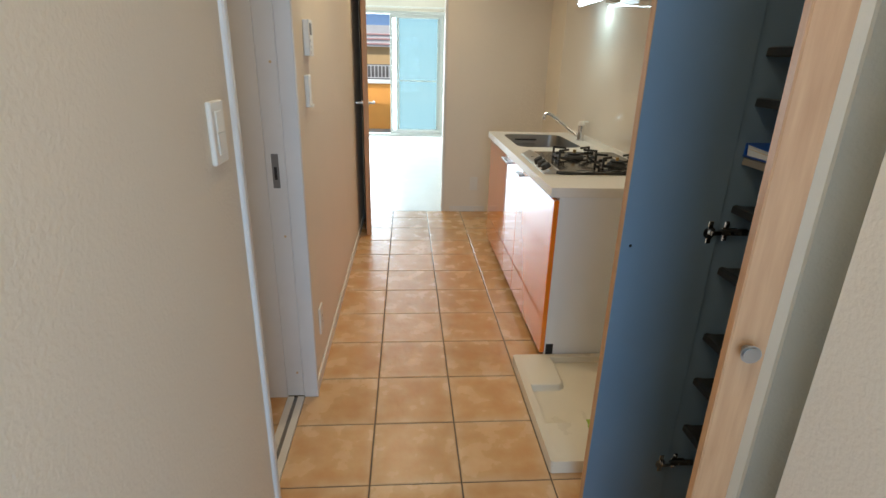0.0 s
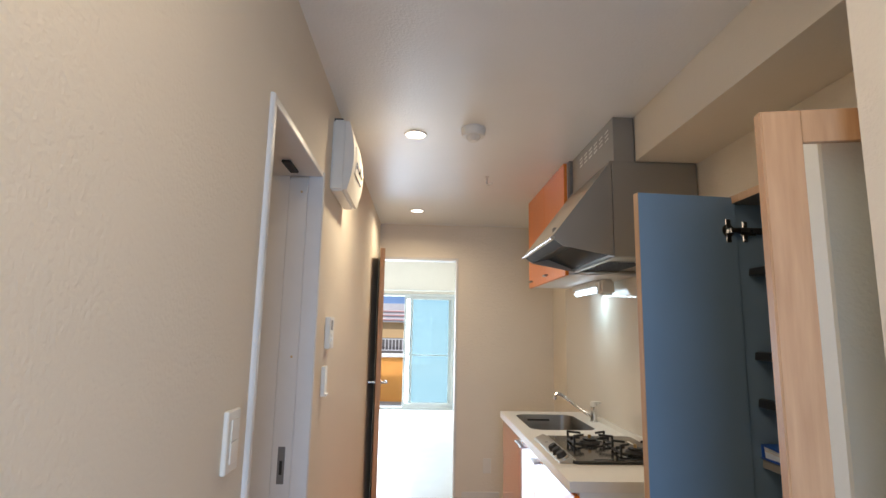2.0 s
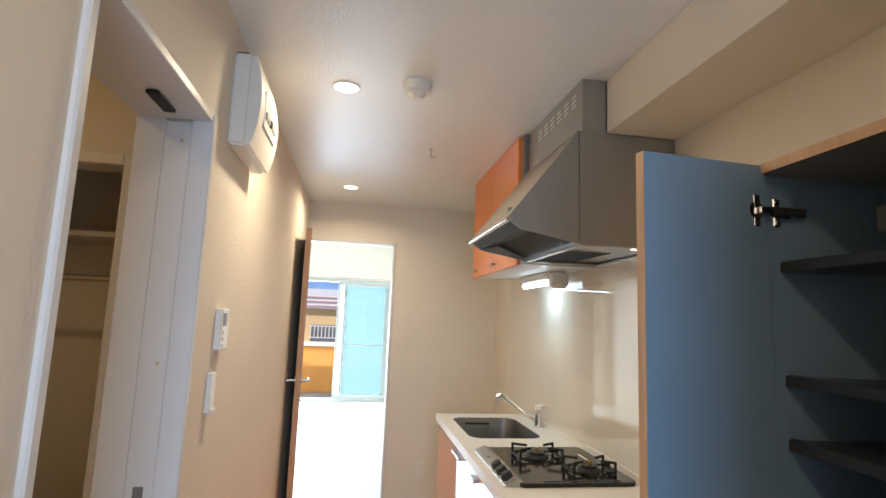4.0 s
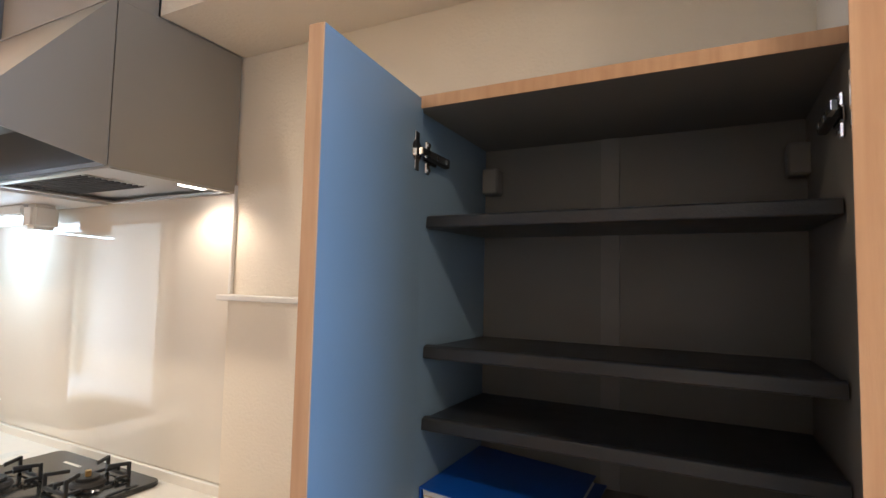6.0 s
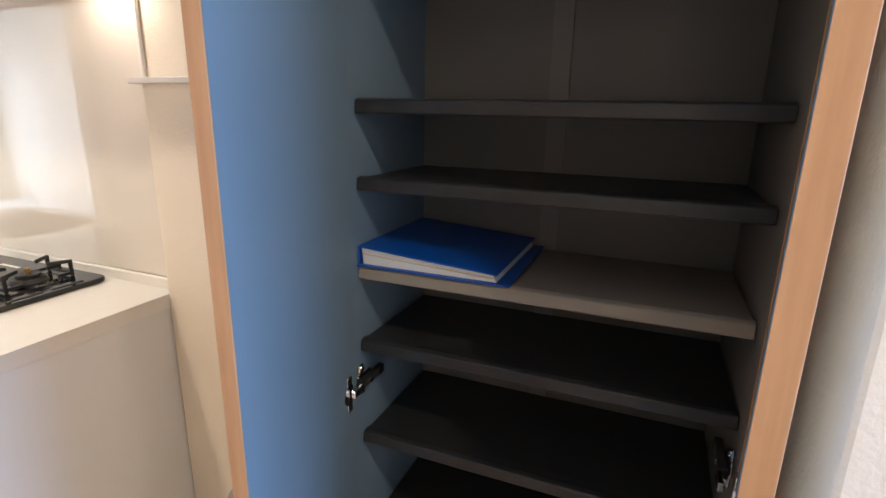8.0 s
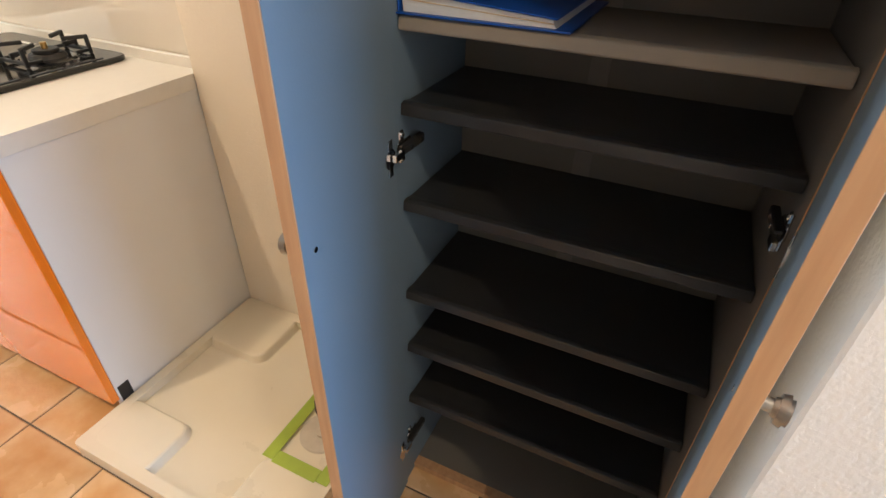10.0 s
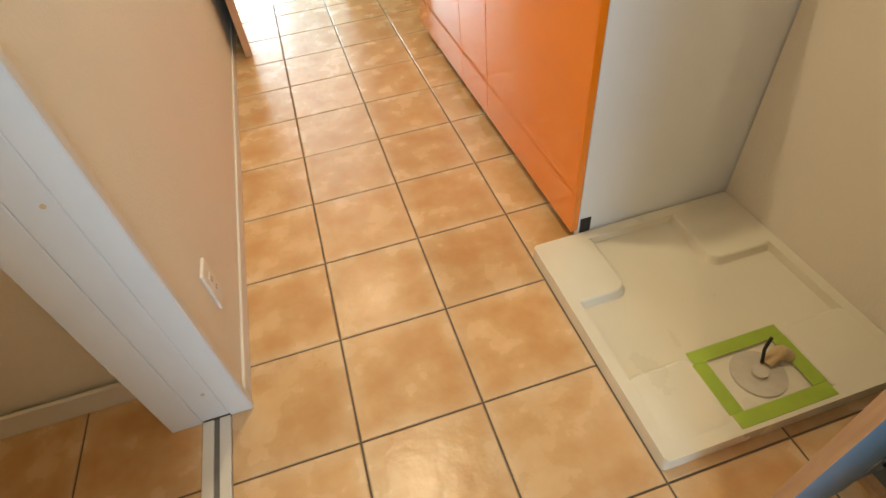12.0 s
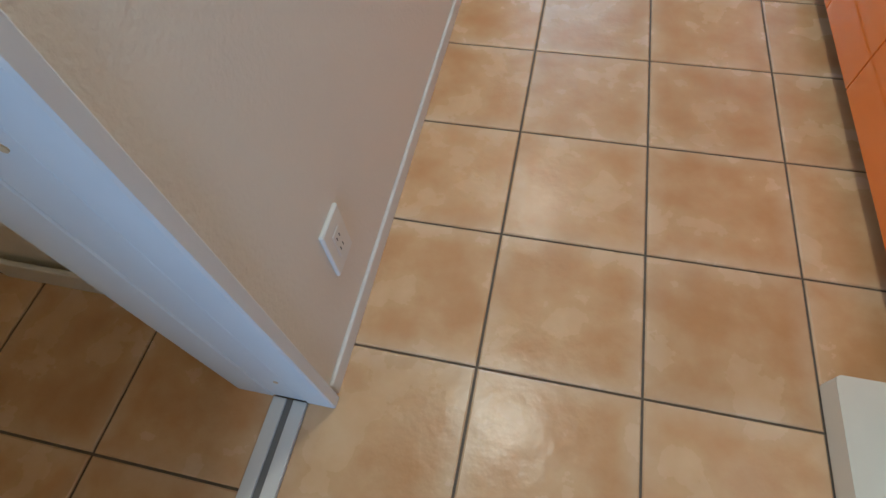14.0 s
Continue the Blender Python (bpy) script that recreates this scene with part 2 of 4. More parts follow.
def prism(outline, a0, a1, axis="y", r=0.0, bm=None):
    """An outline of (u, v), drawn out along an axis: y takes (x, z), x takes (y, z), z takes (x, y)."""
    own = bmesh.new()
    put = {"y": lambda u, v, a: (u, a, v), "x": lambda u, v, a: (a, u, v), "z": lambda u, v, a: (u, v, a)}[axis]
    lo = [own.verts.new(put(u, v, a0)) for u, v in outline]
    hi = [own.verts.new(put(u, v, a1)) for u, v in outline]
    own.faces.new(lo), own.faces.new(hi)
    for i in range(len(lo)):
        j = (i + 1) % len(lo)
        own.faces.new((lo[i], lo[j], hi[j], hi[i]))
    bmesh.ops.recalc_face_normals(own, faces=own.faces)
    if r:
        bmesh.ops.bevel(own, geom=own.edges[:], offset=r, segments=1, affect="EDGES")
    return merge(bm, own)


def rounded(x0, x1, y0, y1, r, n=6):
    """A rectangle with round corners, as an outline."""
    pts = []
    for cx, cy, a in ((x1 - r, y1 - r, 0), (x0 + r, y1 - r, 90), (x0 + r, y0 + r, 180), (x1 - r, y0 + r, 270)):
        for i in range(n + 1):
            t = radians(a + 90 * i / n)
            pts.append((cx + r * math.cos(t), cy + r * math.sin(t)))
    return pts


def ring(outer, inner, z0, z1, bm=None):
    """A flat frame between two outlines of equal count."""
    own = bmesh.new()
    v = [[own.verts.new((x, y, z)) for x, y in o] for o, z in ((outer, z0), (outer, z1), (inner, z1), (inner, z0))]
    n = len(outer)
    for k in range(4):
        for i in range(n):
            j = (i + 1) % n
            own.faces.new((v[k][i], v[k][j], v[(k + 1) % 4][j], v[(k + 1) % 4][i]))
    bmesh.ops.recalc_face_normals(own, faces=own.faces)
    return merge(bm, own)


def tube_path(pts, r, bm=None, seg=10):
    for a, b in zip(pts, pts[1:]):
        bm = cyl(a, b, r, seg=seg, bm=bm)
    for p in pts[1:-1]:
        own = bmesh.new()
        bmesh.ops.create_uvsphere(own, u_segments=seg, v_segments=6, radius=r)
        bmesh.ops.translate(own, verts=own.verts, vec=p)
        bm = merge(bm, own)
    return bm


def thing(name, at, label, category, group="", kind=""):
    ob = new(name)
    ob.empty_display_size = 0.05
    ob.matrix_basis = Matrix.Translation(at)
    return tagged(ob, label, category, group, kind)


def part(name, bm, material, parent=None, label="", M=None, smooth=True):
    """Links a bmesh, given in world places, as one mesh object under a thing or a part."""
    if M is not None:
        bm.transform(M)
    top = parent
    while top is not None and top.parent is not None:
        top = top.parent
    if top is not None:
        bm.transform(top.matrix_basis.inverted())
    me = bpy.data.meshes.new(name)
    bm.normal_update()
    bm.to_mesh(me)
    bm.free()
    me.materials.append(material)
    if smooth:
        me.polygons.foreach_set("use_smooth", [True] * len(me.polygons))
        me.set_sharp_from_angle(angle=radians(20))
    ob = new(name, me)
    ob.parent = parent
    if label:
        ob["label"] = label
    return ob


def setting(name, bm, material, label, category):
    return tagged(part(name, bm, material), label, category, kind="structure")


# ---- large structure ----
WL, WR, YN, CZ = -0.251, 1.31, 2.627, 2.33
YS, ZS = -0.917, -0.05          # the entrance floor lies one low step down
bm = box(-0.428, WL, -3.1, -0.767, -0.06, CZ)
bm = box(-0.428, WL, -0.767, -0.115, 1.96, CZ, bm=bm)
bm = box(-0.428, WL, -0.115, YN, 0, CZ, bm=bm)
setting("wall_west", bm, WALLPAPER, "cream textured wallpaper wall with a sliding door opening", "wall")
bm = box(-2.6, -0.245, YN, 2.74, 0, 2.78)
bm = box(0.455, 2.6, YN, 2.74, 0, 2.78, bm=bm)
bm = box(-0.245, 0.455, YN, 2.74, 2.025, 2.78, bm=bm)
setting("wall_north", bm, WALLPAPER, "cream wallpaper wall with a doorway to the room", "wall")
bm = box(WR, 1.45, -1.60, YN, 0, CZ)
setting("wall_east", bm, WALLPAPER, "cream textured wallpaper wall behind the kitchen", "wall")
setting("wall_pipe_chase", box(1.26, WR - 0.001, -0.70, 0.0915, 0, 1.393), WALLPAPER, "cream boxed-out lower wall beside the kitchen unit", "wall")
setting("trim_ledge", box(1.245, WR - 0.002, -0.70, 0.125, 1.393, 1.409, 0.002), TRIM, "narrow white ledge capping the boxed-out wall", "ledge")
setting("trim_closet_scribe", box(0.904, 0.93, -1.2985, -1.2862, ZS, 1.745, 0.001), OAK, "oak-look scribe strip between closet and wall", "trim")
setting("wall_entrance_east", box(0.742, WR - 0.002, -3.1, -1.300, -0.06, CZ, 0.004), WALLPAPER, "cream textured wallpaper wall beside the shoe closet", "wall")
setting("beam", box(1.035, WR - 0.001, -1.299, 0.128, 2.1285, CZ - 0.001), WALLPAPER, "cream papered ceiling beam above the closet", "beam")
bm = box(-0.47, -0.2, -3.2, -3.1, -0.06, CZ)
bm = box(0.62, 1.45, -3.2, -3.1, -0.06, CZ, bm=bm)
bm = box(-0.2, 0.62, -3.2, -3.1, 2.02, CZ, bm=bm)
setting("wall_south", bm, WALLPAPER, "cream wallpaper wall round the entrance opening", "wall")
setting("ceiling", box(-0.47, 1.45, -3.2, YN, CZ, CZ + 0.1), CEILING, "white textured ceiling paper with a slight sheen", "ceiling")
bm = box(-0.428, 1.31, YS + 0.006, 2.63, -0.12, -0.004)
bm = box(-1.7, -0.429, -1.7, 2.63, -0.12, -0.004, bm=bm)
setting("floor", bm, GROUT, "dark grout bed under terracotta tiles", "floor")
setting("floor_entrance", box(-0.427, 1.31, -3.2, YS + 0.005, -0.12, ZS - 0.004), GROUT, "sunken entrance floor bed under terracotta tiles", "floor")
setting("trim_step", box(WL, 0.964, YS, YS + 0.0055, ZS, 0.001, 0.002), NOSING, "grey-beige edge strip along the low entrance step", "step edge")
# washroom behind the sliding door
bm = box(-0.50, -0.429, 0.015, 0.1, 0, CZ)
bm = box(-1.7, -1.13, 0.015, 0.1, 0, CZ, bm=bm)
bm = box(-1.13, -0.50, 0.015, 0.1, 1.85, CZ, bm=bm)
bm = box(-1.7, -0.429, 0.55, 0.65, 0, CZ, bm=bm)
bm = box(-1.8, -1.7, 0.1, 0.65, 0, CZ, bm=bm)
bm = box(-1.8, -1.7, -1.7, 0.1, 0, CZ, bm=bm)
bm = box(-1.7, -0.429, -1.8, -1.7, 0, CZ, bm=bm)
setting("wall_washroom", bm, WALLPAPER, "cream wallpaper walls of the dim washroom", "wall")
setting("ceiling_washroom", box(-1.8, -0.429, -1.8, 0.65, CZ, CZ + 0.1), CEILING, "white washroom ceiling", "ceiling")
# room beyond the doorway
RW, RE, RY = -2.2, 0.95, 7.45
setting("floor_room", box(RW, RE, 2.631, RY, -0.08, 0.0), VINYL, "glossy white vinyl floor lit by the window", "floor")
setting("ceiling_room", box(RW - 0.1, RE + 0.1, 2.741, RY + 0.1, 2.75, 2.85), CEILING, "white ceiling of the bright room", "ceiling")
setting("wall_room_west", box(RW - 0.1, RW, 2.741, RY, 0, 2.75), WALLPAPER, "cream wallpaper wall of the bright room", "wall")
setting("wall_room_east", box(RE, RE + 0.1, 2.741, RY, 0, 2.75), WALLPAPER, "cream wallpaper wall of the bright room", "wall")
bm = box(RW - 0.1, -1.85, RY, RY + 0.12, 0, 2.75)
bm = box(0.78, RE + 0.1, RY, RY + 0.12, 0, 2.75, bm=bm)
bm = box(-1.85, 0.78, RY, RY + 0.12, 2.03, 2.75, bm=bm)
setting("wall_room_north", bm, WALLPAPER, "cream wallpaper wall round the balcony window", "wall")

# skirting and frames
def skirting(name, x0, x1, y0, y1, h=0.05):
    setting(name, box(x0, x1, y0, y1, 0.0, h, 0.002), TRIM, "thin cream skirting board along the wall", "baseboard")


skirting("baseboard", WL, WL + 0.008, -0.10, YN - 0.002)
skirting("baseboard", 0.51, 0.83, YN - 0.008, YN)
skirting("baseboard", WL, WL + 0.008, YS, -0.783)
setting("baseboard", box(WL, WL + 0.008, -3.1, YS - 0.001, ZS, 0.05, 0.002), TRIM, "thin cream skirting board along the wall", "baseboard")
skirting("baseboard", -1.05, -0.44, 0.003, 0.015, 0.075)
setting("wall_niche_low", box(-1.129, -0.501, 0.03, 0.09, 0.021, 0.85), WALLPAPER, "cream low wall closing the washroom niche", "wall")
setting("floor_niche", box(-1.7, -0.417, 0.026, 0.55, -0.08, 0.02), TRIM, "cream floor of the washroom niche", "floor")
nf = thing("niche_frame", (-0.8, 0.05, 0), "cream frame round the washroom storage niche", "frame", kind="structure")
part("jamb", box(-0.512, -0.470, 0.004, 0.11, 0.076, 1.87, 0.003), TRIM, nf)
part("jamb", box(-1.16, -1.118, 0.004, 0.11, 0.076, 1.87, 0.003), TRIM, nf)
part("head", box(-1.1175, -0.5125, 0.004, 0.11, 1.835, 1.87, 0.003), TRIM, nf)
sh = thing("niche_shelf", (-0.8, 0.4, 1.66), "cream shelf board inside the washroom niche", "shelf")
part("board", box(-1.69, -0.42, 0.30, 0.549, 1.66, 1.68, 0.002), TRIM, sh)
hr = thing("hanging_rail", (-0.8, 0.28, 1.5), "thin metal hanging rail across the niche", "rail")
part("rail", cyl((-1.69, 0.28, 1.52), (-0.417, 0.28, 1.52), 0.011), CHROME, hr)
frame_n = thing("door_frame", (0.1, YN, 0), "slim cream frame lining the doorway to the room", "door frame", kind="structure")
part("jamb", box(0.437, 0.456, 2.619, 2.748, 0, 2.03, 0.002), TRIM, frame_n)
part("jamb", box(-0.246, -0.228, 2.619, 2.748, 0, 2.03, 0.002), TRIM, frame_n)
part("head", box(-0.2275, 0.4365, 2.619, 2.748, 2.008, 2.03, 0.002), TRIM, frame_n)
frame_s = thing("sliding_door_frame", (-0.36, -0.11, 0), "white frame of the sliding door opening with a floor track", "door frame", kind="structure")
part("jamb", box(-0.437, -0.363, -0.128, -0.104, 0, 1.96, 0.002), JAMB, frame_s)
part("jamb", box(-0.297, -0.240, -0.128, -0.104, 0, 1.96, 0.003), JAMB, frame_s)
part("jamb", box(-0.437, -0.240, -0.780, -0.754, 0, 1.96, 0.004), JAMB, frame_s)
part("head", box(-0.437, -0.244, -0.7535, -0.1285, 1.94, 1.962, 0.002), JAMB, frame_s)
track = part("floor_track", box(-0.362, -0.336, -0.7535, -0.1285, -0.01, 0.006, 0.001), TRIM, frame_s)
part("floor_track", box(-0.322, -0.296, -0.7535, -0.1285, -0.01, 0.006, 0.001), TRIM, frame_s)
part("track_groove", box(-0.336, -0.322, -0.7535, -0.1285, -0.012, 0.001), GREY, frame_s)
part("roller_guide", box(-0.345, -0.315, -0.32, -0.20, 1.929, 1.9395, 0.003), DARK, frame_s, "black roller guide")
slide = thing("sliding_door", (-0.33, -0.1, 0), "white sliding door pushed back into its wall pocket", "door", kind="structure")
part("leaf", box(-0.3628, -0.2972, -0.1265, -0.113, 0.008, 1.935, 0.002), JAMB, slide)
pl = part("pull", box(-0.343, -0.319, -0.1285, -0.1262, 0.875, 0.995, 0.001), GREY, slide, "dark recessed metal pull")
part("pull_slot", box(-0.336, -0.326, -0.1295, -0.1282, 0.905, 0.95, 0.001), DARK, pl)
for z in (0.117, 0.696, 1.293, 1.882):
    part("screw_cap", cyl((-0.318, -0.1262, z), (-0.318, -0.1280, z), 0.0045, seg=14), ELBOW, slide, "tan screw cap")

# ---- room door, open against the corridor wall ----
M = Matrix.Translation((-0.225, 2.612, 0)) @ Matrix.Rotation(radians(-90 + 6.0), 4, "Z")
rd = thing("room_door", (-0.225, 2.612, 0), "dark-faced wooden door with glass slit standing open", "door", kind="structure")
part("leaf", box(0.0, 0.05, -0.034, -0.001, 0.006, 2.0, 0.002, box(0.10, 0.14, -0.034, -0.001, 0.006, 2.0)), DOORDARK, rd, M=M)
part("leaf_panel", box(0.1405, 0.676, -0.0345, -0.0005, 0.006, 2.0, 0.002), DOORDARK, rd, M=M)
part("glass_slit", box(0.0505, 0.0995, -0.022, -0.012, 0.006, 2.0), CLEAR, rd, M=M)
part("edge_band", box(0.6765, 0.690, -0.036, 0.001, 0.006, 2.0, 0.002), OAK, rd, "orange-brown wood edge", M=M)
for s, y in ((1, 0.0), (-1, -0.036)):
    h = part("lever_handle", cyl((0.63, y, 1.0), (0.63, y + s * 0.045, 1.0), 0.009, bm=cyl((0.635, y + s * 0.045, 1.0), (0.53, y + s * 0.045, 1.0), 0.008)), STEEL, rd, M=M)
    part("rose", cyl((0.63, y, 1.0), (0.63, y + s * 0.006, 1.0), 0.024), STEEL, h, M=M)

# ---- balcony window and the view ----
win = thing("window_1", (-0.5, RY, 0), "sliding balcony window, clear opening and teal frosted panes", "window", kind="structure")
part("window_frame", box(-1.85, 0.78, 7.43, 7.55, 1.985, 2.03, 0.003), ALU, win)
part("window_frame", box(0.745, 0.78, 7.43, 7.55, 0.045, 1.985, 0.003), ALU, win)
part("window_frame", box(-1.85, -1.815, 7.43, 7.55, 0.045, 1.985, 0.003), ALU, win)
part("window_sill", box(-1.85, 0.78, 7.43, 7.55, 0.0, 0.045, 0.003), ALU, win)


def sash(x0, x1, y, material, w=0.055, mid=None):
    bm = box(x0, x0 + w, y, y + 0.03, 0.046, 1.984, 0.003)
    for b in ((x1 - w, x1, 0.046, 1.984), (x0 + w, x1 - w, 0.046, 0.11), (x0 + w, x1 - w, 1.93, 1.984)):
        bm = box(b[0], b[1], y, y + 0.03, b[2], b[3], 0.003, bm)
    s = part("sash", bm, ALU, win)
    p = part("pane", box(x0 + w, x1 - w, y + 0.012, y + 0.018, 0.11, 1.93), material, s)
    p.visible_shadow = False
    return s


s1 = sash(-0.06, 0.70, 7.505, FROST)
part("rail", box(0.0, 0.64, 7.50, 7.52, 0.925, 0.945, 0.002), ALU, s1)
sash(-0.16, 0.745, 7.455, CLEAR, 0.045)
part("crescent_lock", box(-0.10, -0.05, 7.44, 7.455, 0.93, 0.99, 0.004), PLASTIC, win)
rail = thing("curtain_rail", (-0.5, 7.41, 2.09), "white curtain rail above the balcony window", "curtain rail")
part("rail", box(-1.9, 0.9, 7.40, 7.425, 2.075, 2.10, 0.003), PLASTIC, rail)
part("bracket", box(-0.02, 0.0, 7.425, RY - 0.0005, 2.08, 2.11, 0.002), PLASTIC, rail)
part("bracket", box(0.84, 0.86, 7.425, RY - 0.0005, 2.08, 2.11, 0.002), PLASTIC, rail)
setting("balcony_floor", box(-4, 3, 7.57, 8.75, -0.15, -0.03), CONCRETE, "grey concrete balcony floor", "balcony")
bp = thing("balcony_parapet", (-0.5, 8.7, -0.03), "orange rendered balcony parapet with a white cap", "parapet", kind="structure")
part("wall", box(-4, 3, 8.62, 8.74, -0.03, 0.83), OUTORANGE, bp)
part("cap", box(-4, 3, 8.58, 8.78, 0.83, 0.90, 0.008), OUTWHITE, bp)
setting("ground", box(-300, 300, 9.5, 600, -6.2, -6.0), CONCRETE, "grey ground of the street outside", "ground")
hs = thing("apartment_building", (-2, 18, -6), "cream and white apartment building with pink bands opposite", "building")
part("wall", box(-9, 7, 15, 24, -6, 1.60), OUTCREAM, hs)
part("upper_wall", box(-9, 7, 14.9, 24, 1.60, 2.2), OUTWHITE, hs)
for z in (1.66, 1.80, 1.93):
    part("band", box(-9, 7, 14.88, 14.898, z, z + 0.035), OUTPINK, hs)
part("roof", box(-9.2, 7.2, 15.4, 24, 2.2, 3.2), OUTBLUE, hs)
for i in range(3):
    wx = -3.6 + i * 2.4
    w = part("window", box(wx, wx + 0.9, 14.96, 14.998, 0.55, 1.1), GREY, hs)
    bm = box(wx - 0.03, wx + 0.93, 14.82, 14.85, 1.05, 1.08)
    bm = box(wx - 0.03, wx + 0.93, 14.82, 14.85, 0.70, 0.73, bm=bm)
    for k in range(9):
        bm = box(wx + k * 0.11, wx + k * 0.11 + 0.03, 14.82, 14.85, 0.73, 1.05, bm=bm)
    bm = box(wx - 0.03, wx, 14.85, 14.998, 1.05, 1.08, bm=bm)
    bm = box(wx + 0.9, wx + 0.93, 14.85, 14.998, 1.05, 1.08, bm=bm)
    part("grille", bm, OUTWHITE, w)
part("ledge", box(-9, 7, 14.7, 14.999, 0.45, 0.55), OUTWHITE, hs)

# ---- kitchen ----
KY0, KY1, KX = 0.092, 1.82, 0.712
setting("kitchen_panel", box(WR - 0.006, WR - 0.0005, 0.142, 2.2, 0.86, 1.735), PANEL, "glossy cream splashback panel behind the worktop", "wall panel")
setting("trim_panel_edge", box(WR - 0.012, WR - 0.0005, 0.129, 0.1415, 1.41, 1.735, 0.002), TRIM, "thin edge strip ending the splashback", "trim")


def cabinet(y0, y1, fronts, label, top=0.789):
    c = thing("base_cabinet", (1.0, (y0 + y1) / 2, 0.0), label, "cabinet", "kitchen base units")
    part("body", box(0.752, WR - 0.007, y0, y1, 0.07, top), LAMINATE, c)
    part("plinth", box(0.775, WR - 0.007, y0, y1, 0.0, 0.0695), DARK, c, "black recessed plinth")
    for a, b, z0, z1, hy in fronts:
        d = part("door", box(0.730, 0.7515, a + 0.0015, b - 0.0015, z0, z1, 0.0015), ORANGE, c, "glossy orange front")
        if hy is not None:
            part("handle", box(0.702, 0.731, hy - 0.045, hy + 0.045, z1 - 0.028, z1 - 0.016, 0.003), STEEL, d, "brushed metal tab handle")
    return c


cabinet(KY0 + 0.024, 0.80, [(KY0 + 0.004, 0.80, 0.055, 0.776, 0.72)], "orange glossy kitchen base unit under the hob")
cabinet(0.801, 1.80, [(0.801, 1.105, 0.055, 0.776, 1.06), (1.105, 1.80, 0.055, 0.776, 1.16)], "orange glossy kitchen base unit under the sink", 0.62)
sp = thing("end_panel", (1.0, KY0 + 0.014, 0), "white laminate end panel closing the kitchen unit", "panel")
part("board", box(0.752, WR - 0.0075, KY0 + 0.004, KY0 + 0.0235, 0.0, 0.789, 0.001), LAMINATE, sp)
part("foot", box(0.757, 0.79, KY0 + 0.0005, KY0 + 0.0038, 0.0, 0.10), DARK, sp, "black plastic foot")

wt = thing("worktop", (1.0, 1.0, 0.79), "off-white kitchen worktop with upstand and sink cut-out", "worktop")
BX0, BX1, BY0, BY1 = 0.79, 1.185, 1.13, 1.70
outer = rounded(KX, WR - 0.02, KY0, KY1, 0.004)
inner = rounded(BX0, BX1, BY0, BY1, 0.075)
part("slab", ring(outer, inner, 0.79, 0.83), WORKTOP, wt)
part("upstand", box(WR - 0.0195, WR - 0.007, KY0 + 0.01, KY1, 0.79, 0.86, 0.003), WORKTOP, wt)
part("card", box(1.14, 1.22, 1.0, 1.055, 0.8302, 0.8312), PAPER, wt, "small clear instruction sticker")
sk = thing("sink", (0.99, 1.42, 0.63), "stainless steel sink bowl with rounded corners", "sink")
a, b = rounded(BX0 + 0.001, BX1 - 0.001, BY0 + 0.001, BY1 - 0.001, 0.075), rounded(BX0 + 0.02, BX1 - 0.02, BY0 + 0.02, BY1 - 0.02, 0.075)
bm = ring(a, rounded(BX0 + 0.004, BX1 - 0.004, BY0 + 0.004, BY1 - 0.004, 0.072), 0.79, 0.828)
own = bmesh.new()
va = [own.verts.new((x, y, 0.826)) for x, y in rounded(BX0 + 0.004, BX1 - 0.004, BY0 + 0.004, BY1 - 0.004, 0.072)]
vb = [own.verts.new((x, y, 0.66)) for x, y in b]
vc = [own.verts.new((x, y, 0.645)) for x, y in rounded(BX0 + 0.04, BX1 - 0.04, BY0 + 0.04, BY1 - 0.04, 0.07)]
for p, q in ((va, vb), (vb, vc)):
    for i in range(len(p)):
        j = (i + 1) % len(p)
        own.faces.new((p[i], p[j], q[j], q[i]))
own.faces.new(vc)
part("bowl", merge(bm, own), SINKSTEEL, sk)
part("overflow", box(0.88, 1.03, BY1 - 0.02, BY1 - 0.006, 0.79, 0.80), DARK, sk, "dark overflow slot")
part("sticker", box(0.885, 1.025, BY1 - 0.018, BY1 - 0.011, 0.735, 0.775), STEEL, sk, "pale paper sticker")
part("drain", cyl((0.99, 1.42, 0.646), (0.99, 1.42, 0.652), 0.055), GREY, sk)

tp = thing("tap", (1.255, 1.42, 0.83), "chrome single-lever kitchen tap with a straight spout", "tap")
part("body", cyl((1.255, 1.42, 0.83), (1.255, 1.42, 0.925), 0.021, r=0.003, bm=cyl((1.255, 1.42, 0.83), (1.255, 1.42, 0.838), 0.026)), CHROME, tp)
part("cap", cyl((1.255, 1.42, 0.926), (1.255, 1.42, 0.955), 0.023, 0.020, r=0.004), PLASTIC, tp, "white plastic tap cap")
part("lever", box(1.256, 1.30, 1.412, 1.428, 0.945, 0.957, 0.004), PLASTIC, tp)
part("spout", tube_path([(1.245, 1.425, 0.855), (1.07, 1.49, 0.985), (1.045, 1.50, 0.995), (1.03, 1.505, 0.985), (1.028, 1.505, 0.968)], 0.0105, seg=14), CHROME, tp)
part("nozzle", cyl((1.028, 1.505, 0.975), (1.028, 1.505, 0.955), 0.013), CHROME, tp)

